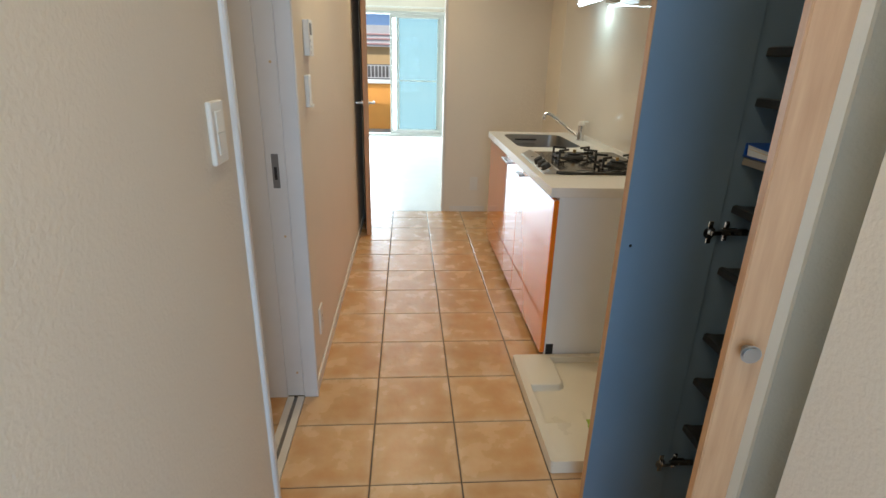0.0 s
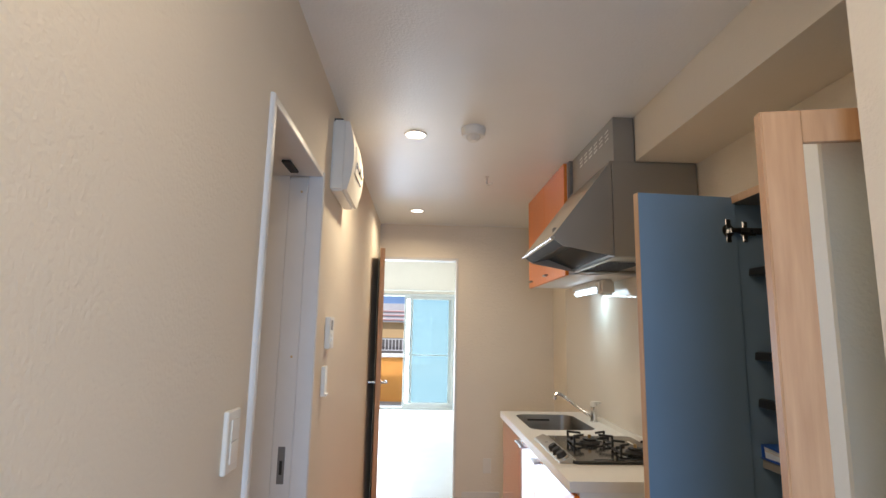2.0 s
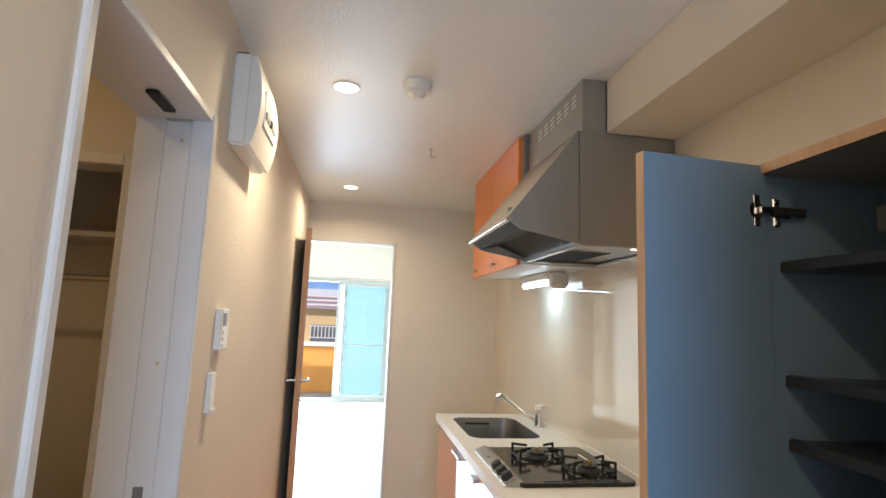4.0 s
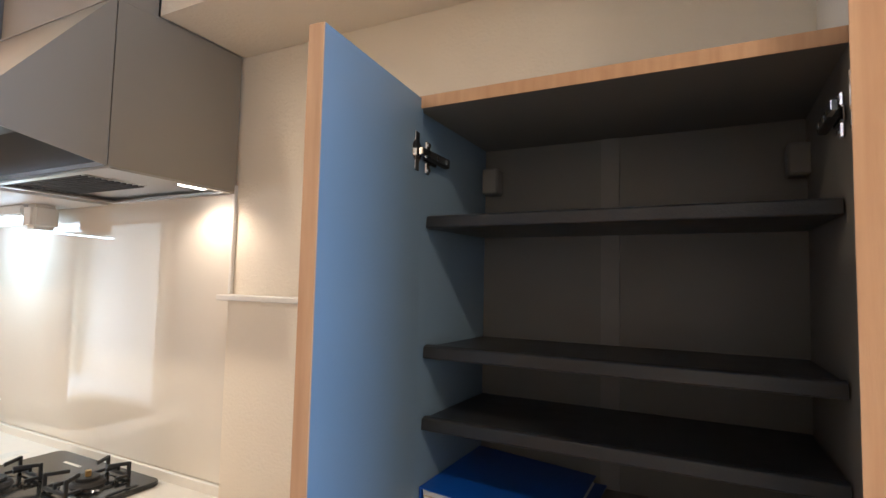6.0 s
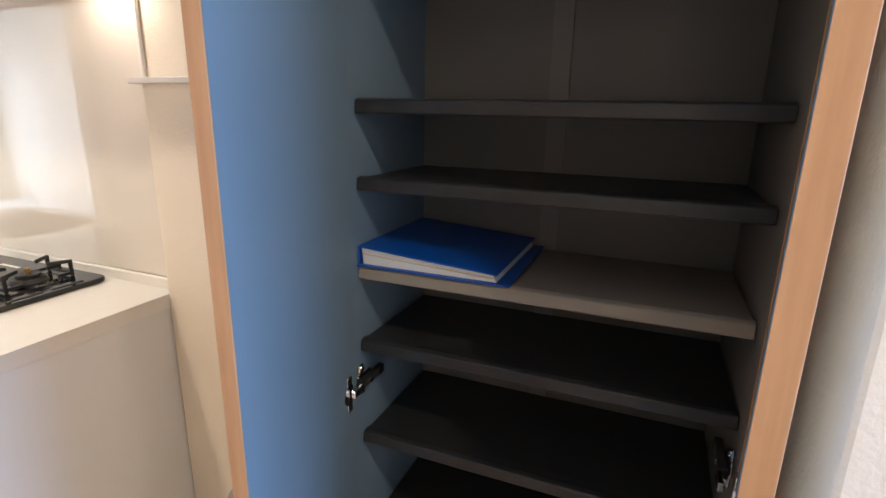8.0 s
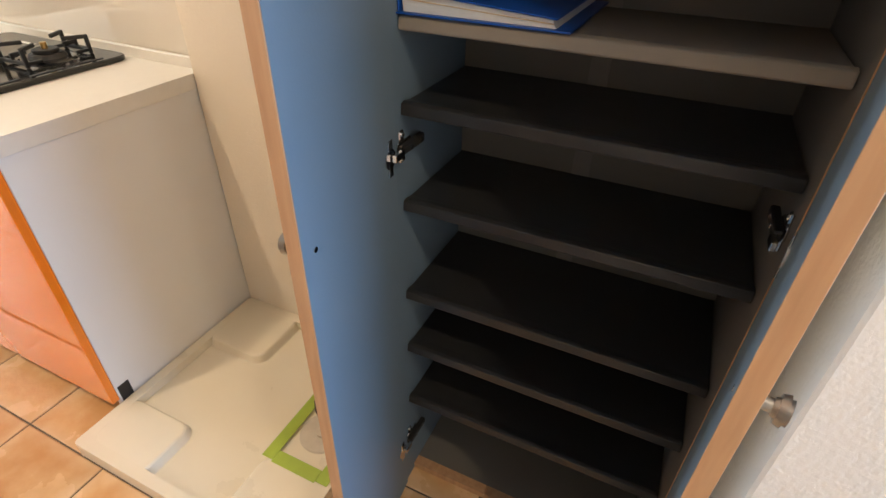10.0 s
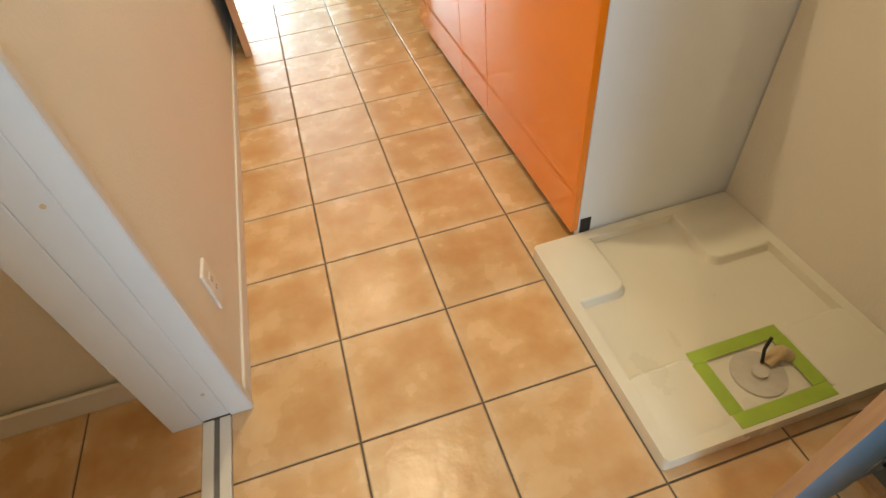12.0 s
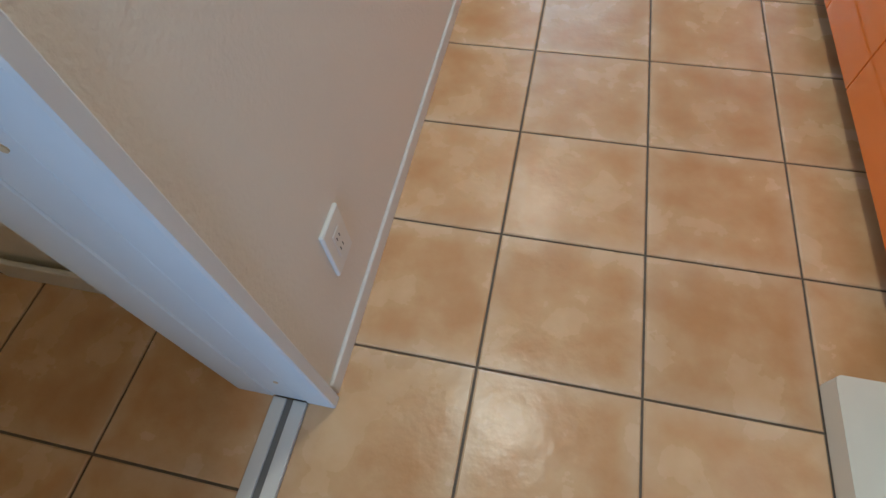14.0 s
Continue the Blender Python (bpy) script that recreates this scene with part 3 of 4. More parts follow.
# ---- gas hob ----
hb = thing("gas_hob", (1.02, 0.6, 0.83), "black glass gas hob with two burners and silver control edge", "hob")
part("plate", prism(rounded(0.80, 1.27, 0.345, 0.89, 0.03), 0.831, 0.846, "z", 0.003), BLACK, hb)
part("control_panel", prism([(0.745, 0.8305), (0.80, 0.8305), (0.82, 0.8485), (0.795, 0.8565), (0.752, 0.838)], 0.36, 0.875, "y", 0.001), STEEL, hb, "silver sloping control strip")
for y in (0.47, 0.54, 0.40):
    k = part("knob", cyl((0.772, y, 0.846), (0.757, y, 0.872), 0.024, 0.019, r=0.002), DARK, hb)
    part("knob_ring", cyl((0.772, y, 0.846), (0.768, y, 0.853), 0.027), CHROME, k)
part("marker", box(0.765, 0.778, 0.70, 0.703, 0.849, 0.851), DARK, hb)


def burner(x, y, s):
    bb = part("burner", cyl((x, y, 0.846), (x, y, 0.862), 0.055 * s, 0.045 * s, r=0.002), IRON, hb)
    part("burner_head", cyl((x, y, 0.862), (x, y, 0.872), 0.035 * s, r=0.002), IRON, bb)
    part("sensor", cyl((x, y, 0.872), (x, y, 0.888), 0.008), BRASS, bb, "brass temperature sensor")
    part("drip_ring", cyl((x, y, 0.8462), (x, y, 0.851), 0.080 * s, 0.074 * s), BLACK, bb)
    for sx in (-1, 1):
        xe, w = x + sx * 0.094 * s, 0.058 * s
        bm = box(xe - 0.005, xe + 0.005, y - w, y + w, 0.852, 0.862, 0.002)
        for sy in (-1, 1):
            ye = y + sy * w
            bm = box(xe - 0.005, xe + 0.005, ye - 0.005, ye + 0.005, 0.8465, 0.897, 0.002, bm)
            bm = prism([(xe, ye - 0.0045), (xe, ye + 0.0045), (x + sx * 0.038, y + sy * 0.026 + 0.0045), (x + sx * 0.038, y + sy * 0.026 - 0.0045)], 0.887, 0.897, "z", 0.001, bm)
            bm = box(min(xe, xe - sx * 0.04), max(xe, xe - sx * 0.04), ye - 0.004, ye + 0.004, 0.853, 0.861, 0.001, bm)
        bm = box(min(xe, x + sx * 0.05), max(xe, x + sx * 0.05), y - 0.004, y + 0.004, 0.868, 0.878, 0.001, bm)
        bm = box(xe - 0.004, xe + 0.004, y - 0.004, y + 0.004, 0.861, 0.878, 0.001, bm)
        part("pan_support", bm, IRON, hb, "black cast pan support")


burner(0.99, 0.70, 1.0)
burner(1.135, 0.49, 0.92)
for i in range(3):
    part("vent_slot", box(0.90 + i * 0.11, 0.985 + i * 0.11, 0.362, 0.372, 0.8455, 0.8475), DARK, hb)
part("label_strip", box(1.20, 1.21, 0.66, 0.75, 0.846, 0.8468), PLASTIC, hb)

# ---- wall cabinet, lamp, hood ----
uc = thing("wall_cabinet", (1.1, 1.24, 1.70), "orange two-door kitchen wall cabinet up to the ceiling", "cabinet")
part("body", box(0.923, WR - 0.007, 0.775, 1.71, 1.705, CZ - 0.001), LAMINATE, uc)
for a, b, hy in ((0.775, 1.235, 1.19), (1.237, 1.71, 1.62)):
    d = part("door", box(0.903, 0.9225, a, b, 1.70, CZ - 0.004, 0.0015), ORANGE_TOP, uc, "orange cabinet door")
    part("handle", box(0.882, 0.904, hy - 0.03, hy + 0.03, 1.735, 1.745, 0.003), STEEL, d)
part("filler", box(0.925, 0.95, 0.736, 0.774, 1.75, CZ - 0.001), GREY, uc, "grey filler strip")

tl = thing("tube_lamp", (1.2, 1.30, 1.70), "white strip light with a lit tube under the wall cabinet", "lamp")
part("housing", box(1.165, 1.255, 1.06, 1.54, 1.665, 1.7045, 0.006), PLASTIC, tl)
part("tube", box(1.172, 1.205, 1.09, 1.53, 1.634, 1.6645, 0.012), TUBE, tl, "glowing tube cover")
part("switch_box", box(1.165, 1.255, 0.98, 1.055, 1.615, 1.7045, 0.014), PLASTIC, tl)

hd = thing("range_hood", (1.0, 0.43, 1.71), "grey-brown metal range hood with a sloping front and duct cover", "range hood")
HY0, HY1 = 0.132, 0.734
prof = [(0.668, 1.790), (0.921, 2.120), (0.9285, 2.120), (0.9285, 1.7145), (0.715, 1.752), (0.672, 1.782)]
for y0, y1, n in ((HY0, HY0 + 0.004, "side_panel"), (HY1 - 0.004, HY1, "side_panel")):
    part(n, prism(prof, y0, y1, "y"), HOOD, hd)
    part("rear_side_panel", box(0.9315, WR - 0.007, y0, y1, 1.7145, 2.122), HOOD, hd)
part("front_panel", prism([(0.668, 1.790), (0.921, 2.120), (0.925, 2.117), (0.673, 1.788)], HY0 + 0.004, HY1 - 0.004, "y"), HOOD, hd)
part("top_panel", box(0.921, WR - 0.007, HY0, HY1, 2.1225, 2.128), HOOD, hd)
part("front_lip", prism([(0.661, 1.781), (0.668, 1.793), (0.682, 1.789), (0.675, 1.776)], HY0 - 0.001, HY1 + 0.001, "y", 0.001), CHROME, hd, "bright metal front lip")
part("latch", box(0.694, 0.716, 0.21, 0.235, 1.822, 1.846, 0.004), GREY, hd, "small panel latch")
# dark sheet added across the open underside in place of its deep shade
part("visor", prism([(0.682, 1.781), (0.722, 1.757), (0.80, 1.775), (0.928, 1.727), (0.928, 1.733), (0.80, 1.781), (0.69, 1.788)], HY0 + 0.0045, HY1 - 0.0045, "y"), HOOD_SHADE, hd, "dark sheet for the shade inside the open hood")
part("baffle", box(0.929, 0.9345, HY0 + 0.0045, HY1 - 0.0045, 1.716, 1.80), STEEL, hd)
part("underside", box(0.935, WR - 0.008, HY0 + 0.005, HY1 - 0.005, 1.722, 1.732), STEEL, hd)
part("rim", ring(rounded(0.932, WR - 0.007, HY0, HY1, 0.006), rounded(0.955, WR - 0.03, HY0 + 0.022, HY1 - 0.022, 0.006), 1.709, 1.7143), STEEL, hd)
gf = part("grease_filter", box(0.957, 1.16, 0.335, 0.705, 1.7185, 1.7218), STEEL, hd)
for i in range(12):
    part("filter_slat", box(0.96 + i * 0.017, 0.966 + i * 0.017, 0.34, 0.70, 1.715, 1.7183), DARK, gf)
part("lamp_lens", box(1.17, 1.25, 0.165, 0.215, 1.716, 1.7215, 0.002), BULB, hd, "lit hood lamp")
dc = part("duct_cover", box(0.942, 1.034, HY0 + 0.002, 0.732, 2.1285, CZ - 0.001, 0.001), HOOD, hd)
for i in range(6):
    for k in range(3):
        y, z = 0.60 - i * 0.074, 2.245 + k * 0.019
        part("slot", prism([(y, z), (y - 0.042, z + 0.004), (y - 0.042, z + 0.010), (y, z + 0.006)], 0.9405, 0.9435, "x"), PLASTIC, dc)

# ---- washing machine pan ----
pn = thing("washing_machine_pan", (0.93, -0.26, 0), "cream plastic washing machine pan with a taped-over drain", "drain pan")
PX0, PX1, PY0, PY1 = 0.606, 1.258, -0.582, 0.090
part("base", prism(rounded(PX0 + 0.004, PX1, PY0 + 0.004, PY1, 0.012), 0.0, 0.022, "z"), PAN, pn)
part("rim", ring(rounded(PX0, PX1, PY0, PY1, 0.012), rounded(PX0 + 0.03, PX1 - 0.03, PY0 + 0.03, PY1 - 0.03, 0.03), 0.001, 0.05), PAN, pn)


def pad(x0, x1, y0, y1):
    """A corner plateau with sloping flanks and wide round corners."""
    own = bmesh.new()
    rows = [[own.verts.new((x, y, z)) for x, y in rounded(x0 - g, x1 + g, y0 - g, y1 + g, 0.03 + g)]
            for g, z in ((0.013, 0.0215), (0.010, 0.0245), (0.003, 0.0455), (-0.001, 0.0488), (-0.006, 0.0498))]
    for p, q in zip(rows, rows[1:]):
        for k in range(len(p)):
            j = (k + 1) % len(p)
            own.faces.new((p[k], p[j], q[j], q[k]))
    own.faces.new(rows[-1])
    part("raised_foot_pad", own, PAN, pn)


for b in ((PX0 + 0.016, 0.775, -0.140, PY1 - 0.016), (1.050, PX1 - 0.016, -0.135, PY1 - 0.016), (PX0 + 0.016, 0.80, PY0 + 0.016, -0.385), (1.050, PX1 - 0.016, PY0 + 0.016, -0.385)):
    pad(*b)
dr = part("drain_boss", prism(rounded(0.81, 1.035, -0.56, -0.38, 0.03), 0.0221, 0.042, "z", 0.003), PAN, pn)
part("drain_disc", cyl((0.92, -0.47, 0.040), (0.92, -0.47, 0.046), 0.062, r=0.002, bm=cyl((0.92, -0.47, 0.046), (0.92, -0.47, 0.056), 0.018)), DRAIN, dr, "round drain cover under film")
part("elbow", tube_path([(0.955, -0.455, 0.046), (0.985, -0.45, 0.072), (1.01, -0.455, 0.05)], 0.016, seg=14), ELBOW, dr, "tan plastic drain elbow")
part("cable_tie", tube_path([(0.945, -0.45, 0.046), (0.942, -0.44, 0.09), (0.95, -0.435, 0.125)], 0.004), DARK, dr, "upright black cable")
for x0, x1, y0, y1 in ((0.795, 1.04, -0.405, -0.372), (0.795, 1.04, -0.572, -0.538), (0.79, 0.825, -0.5375, -0.4055), (1.005, 1.042, -0.5375, -0.4055)):
    part("tape", box(x0, x1, y0, y1, 0.0495, 0.0515, 0.0005), TAPE, pn, "green masking tape")

# ---- shoe closet ----
CX, CY0, CY1, CZT = 0.907, -1.285, -0.705, 1.745
cl = thing("shoe_closet", (1.05, -1.0, 0), "tall built-in shoe closet standing open, dark grey inside", "closet")
# this side carries the painted blue daylight tint, the other stays plain grey
part("side", box(CX + 0.002, 1.235, CY1 - 0.018, CY1, 0, CZT - 0.0005), LEAF_DAYLIT, cl)
part("side", box(CX + 0.002, 1.235, CY0, CY0 + 0.02, ZS + 0.001, CZT - 0.0005), SHELL, cl)
part("edge_band", box(CX, CX + 0.0018, CY1 - 0.018, CY1, 0, CZT), OAK, cl, "wood-tone edging")
part("edge_band", box(CX, CX + 0.0018, CY0, CY0 + 0.02, ZS + 0.001, CZT), OAK, cl, "wood-tone edging")
part("top", box(CX + 0.002, 1.235, CY0 + 0.0205, CY1 - 0.0185, CZT - 0.019, CZT - 0.0005), SHELL, cl)
part("edge_band", box(CX, CX + 0.0018, CY0 + 0.0205, CY1 - 0.0185, CZT - 0.019, CZT), OAK, cl, "wood-tone edging")
part("back", box(1.19, 1.198, CY0 + 0.0205, CY1 - 0.0185, 0.02, CZT - 0.0195), SHELL, cl)
part("back_strip", box(1.186, 1.1898, -0.985, -0.953, 0.02, CZT - 0.0195), STRIP, cl)
part("bottom", box(0.99, 1.19, CY0 + 0.0205, CY1 - 0.0185, 0.002, 0.02), SHELL, cl)
part("kick_board", box(0.965, 0.9895, CY0 + 0.0205, YS - 0.001, ZS + 0.001, 0.02), OAK, cl, "wood kick strip")
part("kick_board", box(0.965, 0.9895, YS, CY1 - 0.0185, 0.001, 0.02), OAK, cl, "wood kick strip")
for y in (CY1 - 0.045, CY0 + 0.03):
    part("fixing_block", box(1.155, 1.1895, y - 0.012, y + 0.02, 1.632, 1.682, 0.003), STRIP, cl, "pale grey fixing block")
for i, z in enumerate((1.564, 1.358, 1.247, 1.109, 0.986, 0.817, 0.619, 0.475, 0.311)):
    t = 0.020
    prof = [(0.942, z - t), (0.946, z - t - 0.002), (1.188, z - t + 0.004), (1.188, z - 0.006), (0.97, z - 0.004), (0.952, z), (0.944, z - 0.003)]
    part("shelf", prism(prof, CY0 + 0.022, CY1 - 0.02, "y", 0.0012), PALE_SHELF if i == 3 else SHELF, cl, "beige shelf board" if i == 3 else "black plastic shelf tray")


def hinge(parent, y, z, s):
    """Cup hinge: mounting plate on the closet side, black arm, bright link and cup on the leaf."""
    bm = box(CX + 0.026, CX + 0.040, y - s * 0.005, y - s * 0.0005, z - 0.027, z + 0.027, 0.002)
    bm = box(CX + 0.020, CX + 0.062, y - s * 0.006, y - s * 0.0006, z - 0.010, z + 0.010, 0.002, bm)
    h = part("hinge", bm, CHROME, parent, "nickel-plated cup hinge")
    part("hinge_arm", prism([(CX + 0.012, z - 0.006), (CX + 0.086, z - 0.008), (CX + 0.086, z + 0.008), (CX + 0.012, z + 0.008)], y - s * 0.018, y - s * 0.0065, "y", 0.002), DARK, h, "black hinge arm")
    part("link", box(CX - 0.014, CX + 0.013, y - s * 0.021, y - s * 0.014, z - 0.006, z + 0.006, 0.001), CHROME, h)
    for dx, dz in ((0.033, 0.020), (0.033, -0.020)):
        part("screw", cyl((CX + dx, y - s * 0.0045, z + dz), (CX + dx, y - s * 0.0075, z + dz), 0.004, seg=12), CHROME, h)
    for dx in (0.04, 0.07):
        part("screw", cyl((CX + dx, y - s * 0.0175, z), (CX + dx, y - s * 0.0195, z), 0.0042, seg=12), CHROME, h)


for z in (1.655, 0.915, 0.175):
    hinge(cl, CY1 - 0.018, z, 1)
    hinge(cl, CY0 + 0.02, z, -1)


def leaf(name, pivot, turn, s, label, mirrored):
    """A closet leaf: local x runs from the hinge to the free edge, y is its thickness."""
    M = Matrix.Translation(pivot) @ Matrix.Rotation(radians(turn), 4, "Z")
    ob = part(name, box(0.0, 0.258, 0.0, s * 0.003, 0.012, 1.742), LEAF_DAYLIT, cl, label, M=M)
    y0, y1 = s * 0.0032, s * 0.021
    bm = box(0.0, 0.050, y0, y1, 0.012, 1.742, 0.001)
    bm = box(0.202, 0.258, y0, y1, 0.012, 1.742, 0.001, bm)
    bm = box(0.0505, 0.2015, y0, y1, 1.69, 1.742, 0.001, bm)
    bm = box(0.0505, 0.2015, y0, y1, 0.012, 0.065, 0.001, bm)
    part("frame", bm, OAK, ob, "oak-look frame", M=M)
    part("mirror" if mirrored else "infill", box(0.0508, 0.2012, s * 0.004, s * 0.016, 0.0655, 1.6895), MIRROR if mirrored else OAK, ob, "tall mirror" if mirrored else "", M=M)
    part("edge_band", box(0.2583, 0.2605, 0.0, y1, 0.012, 1.742, 0.0005), OAK, ob, "oak-look edge", M=M)
    k = part("knob", cyl((0.233, y1, 0.885), (0.233, y1 + s * 0.012, 0.885), 0.007, bm=cyl((0.233, y1 + s * 0.010, 0.885), (0.233, y1 + s * 0.024, 0.885), 0.013, 0.017, r=0.004)), STEEL, ob, "round brushed metal knob", M=M)
    part("screw", cyl((0.233, -s * 0.0015, 0.885), (0.233, 0.0, 0.885), 0.004, seg=12), CHROME, ob, M=M)
    for z in (1.655, 0.915, 0.175):
        part("hinge_cup", cyl((0.024, 0.001, z), (0.024, -s * 0.0028, z), 0.0165, seg=20, bm=box(0.016, 0.030, -s * 0.003, -s * 0.0002, z - 0.03, z + 0.03, 0.001)), CHROME, ob, M=M)

    return ob


leaf("closet_door", (CX + 0.008, CY1 - 0.026, 0), 184.4, -1, "dark grey inner face with oak edges", False)
leaf("closet_door", (CX - 0.002, -1.266, 0), 168.2, 1, "oak-framed mirror door, half open", True)

# ---- folder on the shelf ----
fo = thing("document_folder", (1.05, -0.83, 1.109), "thick blue document folder lying on the closet shelf", "folder")
part("back_cover", box(0.940, 1.18, -0.965, -0.724, 1.1092, 1.1115), BLUE, fo)
part("paper_block", prism([(-0.945, 1.1118), (-0.732, 1.1118), (-0.729, 1.137), (-0.94, 1.1215)], 0.947, 1.175, "x"), PAPER, fo, "stack of white sheets")
part("divider", prism([(-0.942, 1.1165), (-0.732, 1.1275), (-0.732, 1.1284), (-0.942, 1.1174)], 0.9455, 1.17, "x"), ELBOW, fo, "thin tan divider sheet")
part("front_cover", prism([(-0.947, 1.1225), (-0.728, 1.1385), (-0.728, 1.1410), (-0.947, 1.1245)], 0.942, 1.18, "x", 0.0005), BLUE, fo)
part("spine", box(0.942, 1.18, -0.7275, -0.7245, 1.1116, 1.141, 0.001), BLUE, fo)

# ---- wall fittings ----
def plate(name, y, z, h, w, d, label, cat):
    t = thing(name, (WL, y, z - h / 2), label, cat)
    part("plate", box(WL, WL + d, y - w / 2, y + w / 2, z - h / 2, z + h / 2, 0.0025), PLASTIC, t)
    return t


sw = plate("light_switch", -0.885, 1.17, 0.12, 0.07, 0.010, "white wall switch plate with two rockers", "switch")
part("rocker", box(WL + 0.0102, WL + 0.013, -0.903, -0.867, 1.172, 1.212, 0.001), PLASTIC, sw)
part("rocker", box(WL + 0.0102, WL + 0.013, -0.903, -0.867, 1.128, 1.170, 0.001), PLASTIC, sw)
ou = plate("wall_outlet", 0.085, 0.250, 0.12, 0.07, 0.008, "white double socket outlet low on the wall", "outlet")
part("insert", box(WL + 0.0082, WL + 0.010, 0.072, 0.098, 0.220, 0.280, 0.001), PLASTIC, ou)
for z in (0.237, 0.264):
    for y in (0.080, 0.090):
        part("slot", box(WL + 0.0101, WL + 0.0106, y - 0.001, y + 0.001, z - 0.004, z + 0.004), DARK, ou)
o2 = thing("wall_outlet", (0.724, YN, 0.2), "white socket outlet low on the doorway wall", "outlet")
part("plate", box(0.69, 0.758, YN - 0.008, YN, 0.20, 0.32, 0.0025), PLASTIC, o2)
it = plate("intercom", 0.155, 1.375, 0.125, 0.085, 0.022, "white intercom handset panel on the wall", "intercom")
part("screen", box(WL + 0.0222, WL + 0.0235, 0.125, 0.165, 1.385, 1.425, 0.001), GREY, it)
for z in (1.325, 1.345, 1.365):
    part("button", box(WL + 0.0222, WL + 0.025, 0.13, 0.15, z - 0.006, z + 0.006, 0.001), PLASTIC, it)
rc = plate("remote_holder", 0.105, 1.19, 0.115, 0.05, 0.016, "slim white remote control in a wall holder", "remote")
part("clip", box(WL + 0.0162, WL + 0.024, 0.085, 0.125, 1.133, 1.143, 0.001), PLASTIC, rc)
bx = thing("breaker_box", (WL, 0.22, 1.93), "white plastic fuse box high on the wall", "fuse box")
part("body", box(WL, WL + 0.055, 0.05, 0.40, 1.94, 2.24, 0.008), PLASTIC, bx)
bow = [(WL + 0.0555, 1.945)] + [(WL + 0.066 + 0.024 * (1 - (k / 6 - 1) ** 2), 1.945 + 0.29 * k / 12) for k in range(13)] + [(WL + 0.0555, 2.235)]
cv = part("cover", prism(bow, 0.055, 0.395, "y"), PLASTIC, bx)
part("window", box(WL + 0.085, WL + 0.0915, 0.12, 0.33, 2.03, 2.15, 0.002), TRIM, cv)
for i in range(5):
    part("breaker", box(WL + 0.0917, WL + 0.099, 0.135 + i * 0.038, 0.155 + i * 0.038, 2.06, 2.085, 0.002), DARK if i == 2 else PLASTIC, cv)
part("cable_entry", box(WL, WL + 0.035, 0.08, 0.14, 2.2405, 2.255), DARK, bx)

for dx, y in ((0.08, 0.42), (0.08, 2.05), (0.08, -1.75), (-1.0, -0.85)):
    d = thing("downlight", (dx, y, CZ), "round recessed ceiling downlight, lit warm white", "lamp", "ceiling downlights")
    n = 28
    o = [(dx + 0.056 * math.cos(2 * math.pi * i / n), y + 0.056 * math.sin(2 * math.pi * i / n)) for i in range(n)]
    q = [(dx + 0.047 * math.cos(2 * math.pi * i / n), y + 0.047 * math.sin(2 * math.pi * i / n)) for i in range(n)]
    part("trim_ring", ring(o, q, CZ - 0.006, CZ - 0.0005), PLASTIC, d)
    part("lens", cyl((dx, y, CZ - 0.0035), (dx, y, CZ - 0.0005), 0.046), BULB, d, "glowing lens")
sm = thing("smoke_detector", (0.352, 0.325, CZ), "round white smoke detector on the ceiling", "smoke detector")
part("base", cyl((0.352, 0.325, CZ - 0.0005), (0.352, 0.325, CZ - 0.040), 0.058, 0.054, r=0.003), PLASTIC, sm)
part("sensor_head", cyl((0.352, 0.325, CZ - 0.0402), (0.352, 0.325, CZ - 0.062), 0.036, 0.022, r=0.003), PLASTIC, sm)
hk = thing("ceiling_hook", (0.513, 1.08, CZ), "small bent white hook on the ceiling", "hook")
part("hook", tube_path([(0.513, 1.08, CZ - 0.0005), (0.513, 1.08, CZ - 0.028), (0.511, 1.068, CZ - 0.048), (0.518, 1.05, CZ - 0.060), (0.532, 1.04, CZ - 0.060), (0.54, 1.04, CZ - 0.050)], 0.006), PLASTIC, hk)
part("screw_plate", cyl((0.513, 1.08, CZ - 0.0005), (0.513, 1.08, CZ - 0.006), 0.014), PLASTIC, hk)

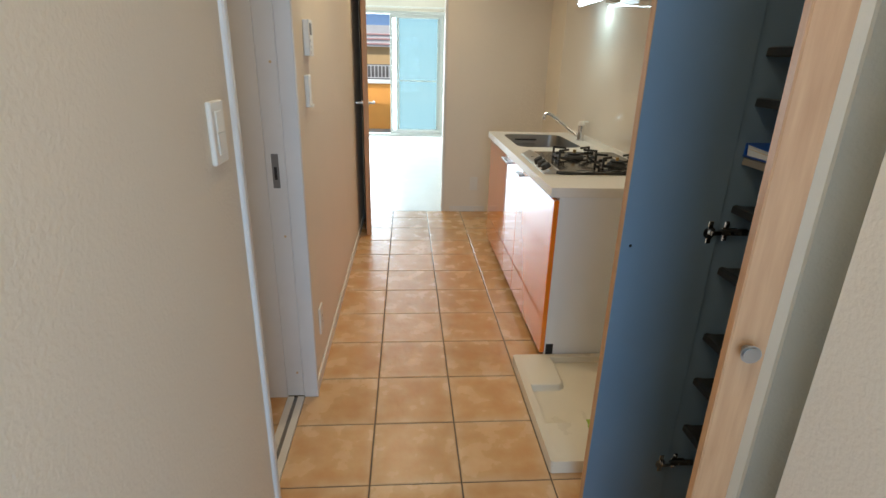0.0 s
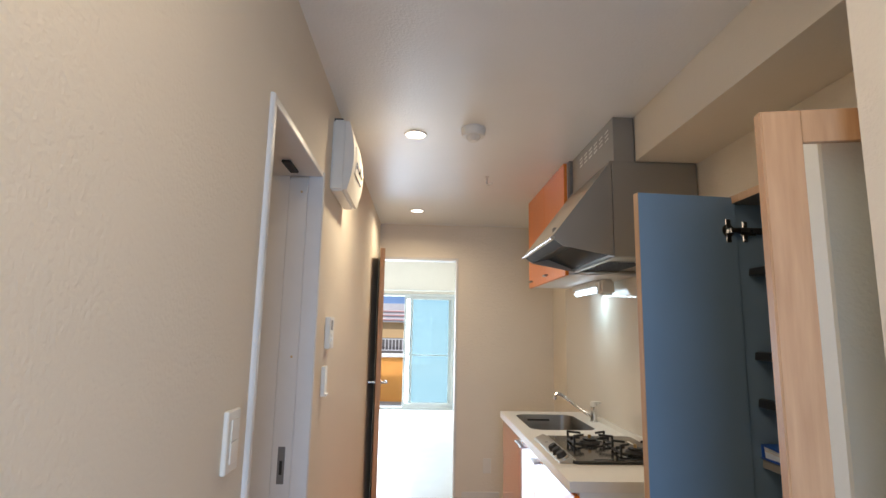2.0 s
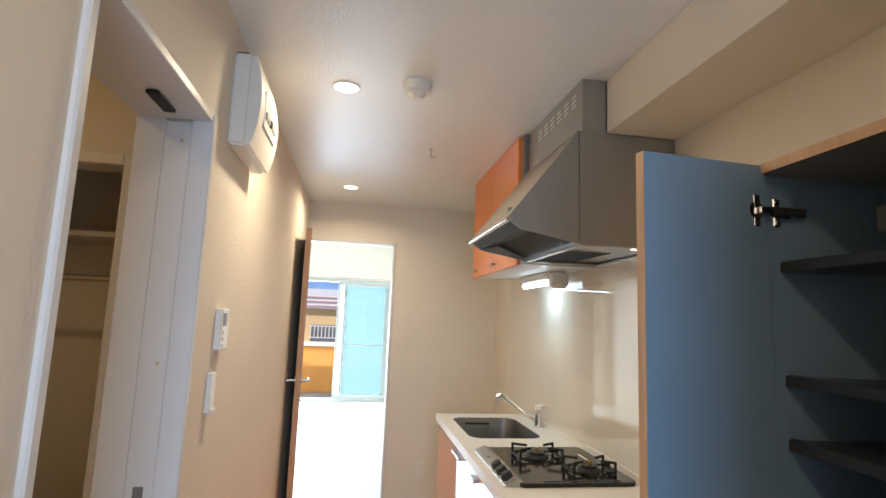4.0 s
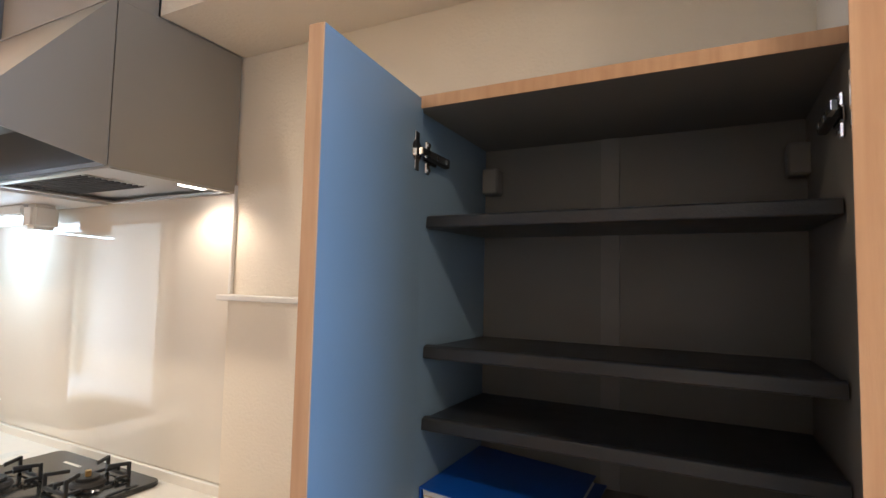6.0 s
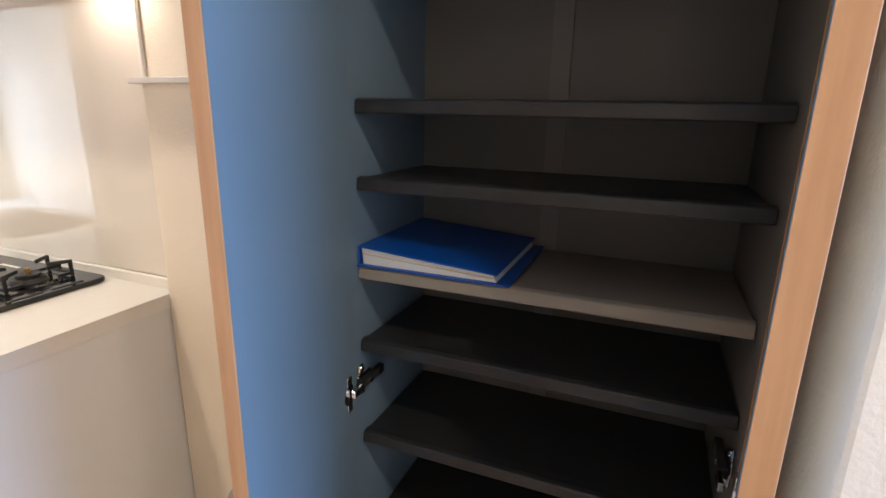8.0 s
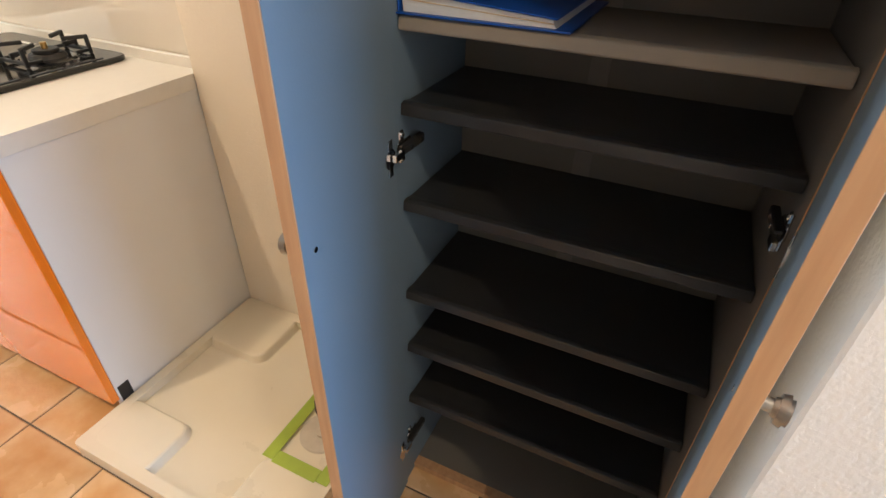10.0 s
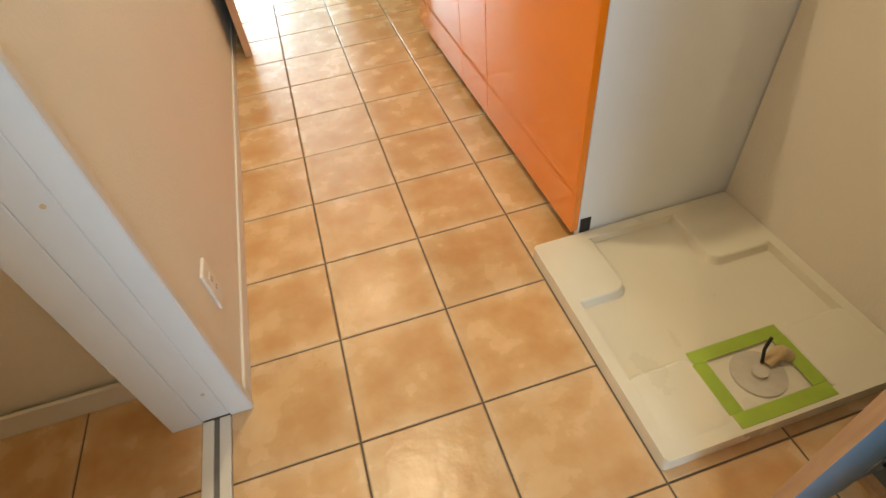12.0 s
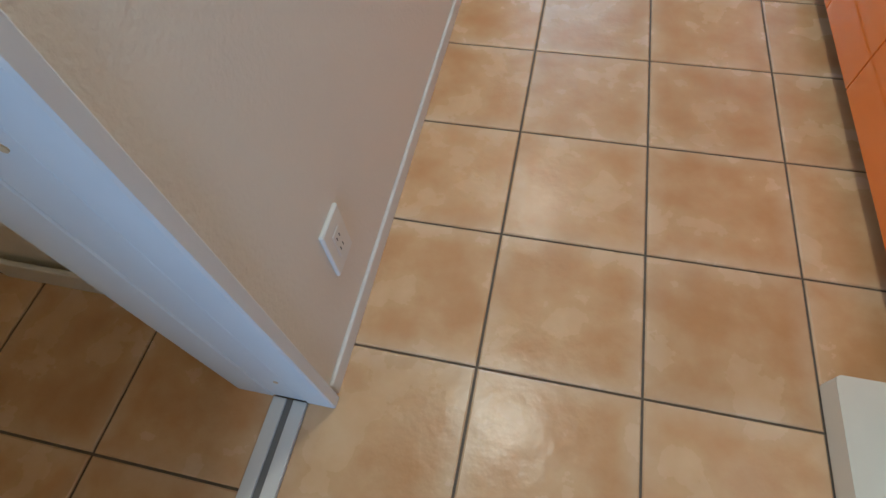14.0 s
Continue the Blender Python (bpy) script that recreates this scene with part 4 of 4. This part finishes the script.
# ---- floor tiles ----
P, J = 0.303, 0.005
tiles = {}
floor = bpy.data.objects["floor"]


def tile(x0, x1, y0, y1, z=0.0, bed=floor):
    w, h = round(x1 - x0, 3), round(y1 - y0, 3)
    if w < 0.012 or h < 0.012:
        return
    if (w, h) not in tiles:
        bm = bmesh.new()
        a, c = 0.0, 0.003
        ring0 = [bm.verts.new(v) for v in ((-w / 2, -h / 2, -0.006), (w / 2, -h / 2, -0.006), (w / 2, h / 2, -0.006), (-w / 2, h / 2, -0.006))]
        ring1 = [bm.verts.new((v.co.x, v.co.y, -0.002)) for v in ring0]
        ring2 = [bm.verts.new((v.co.x - math.copysign(c, v.co.x), v.co.y - math.copysign(c, v.co.y), 0.0)) for v in ring0]
        for p, q in ((ring0, ring1), (ring1, ring2)):
            for i in range(4):
                bm.faces.new((p[i], p[(i + 1) % 4], q[(i + 1) % 4], q[i]))
        bm.faces.new(ring2)
        me = bpy.data.meshes.new("tile")
        bm.to_mesh(me)
        bm.free()
        me.materials.append(TILE)
        tiles[(w, h)] = me
    ob = new("tile", tiles[(w, h)])
    ob.parent = bed
    ob.location = ((x0 + x1) / 2, (y0 + y1) / 2, z)


def tiled(x0, x1, y0, y1, ox=0.0, oy=0.0, z=0.0, bed=floor):
    for i in range(math.floor((x0 - ox) / P), math.ceil((x1 - ox) / P)):
        for j in range(math.floor((y0 - oy) / P), math.ceil((y1 - oy) / P)):
            tile(max(x0, ox + i * P + J / 2), min(x1, ox + (i + 1) * P - J / 2), max(y0, oy + j * P + J / 2), min(y1, oy + (j + 1) * P - J / 2), z, bed)


tiled(WL, WR, 0.0, 2.625)
tiled(-0.295, WR, -3 * P, 0.0)
tiled(WL, 0.741, -3.1, YS - 0.001, 0.0, YS - 0.001 + J / 2, ZS, bpy.data.objects["floor_entrance"])
tiled(0.741, 0.964, -1.30, YS - 0.001, -0.033, YS - 0.001 + J / 2, ZS, bpy.data.objects["floor_entrance"])
tiled(-1.69, -0.363, -1.69, 0.014, -0.654, -0.292)
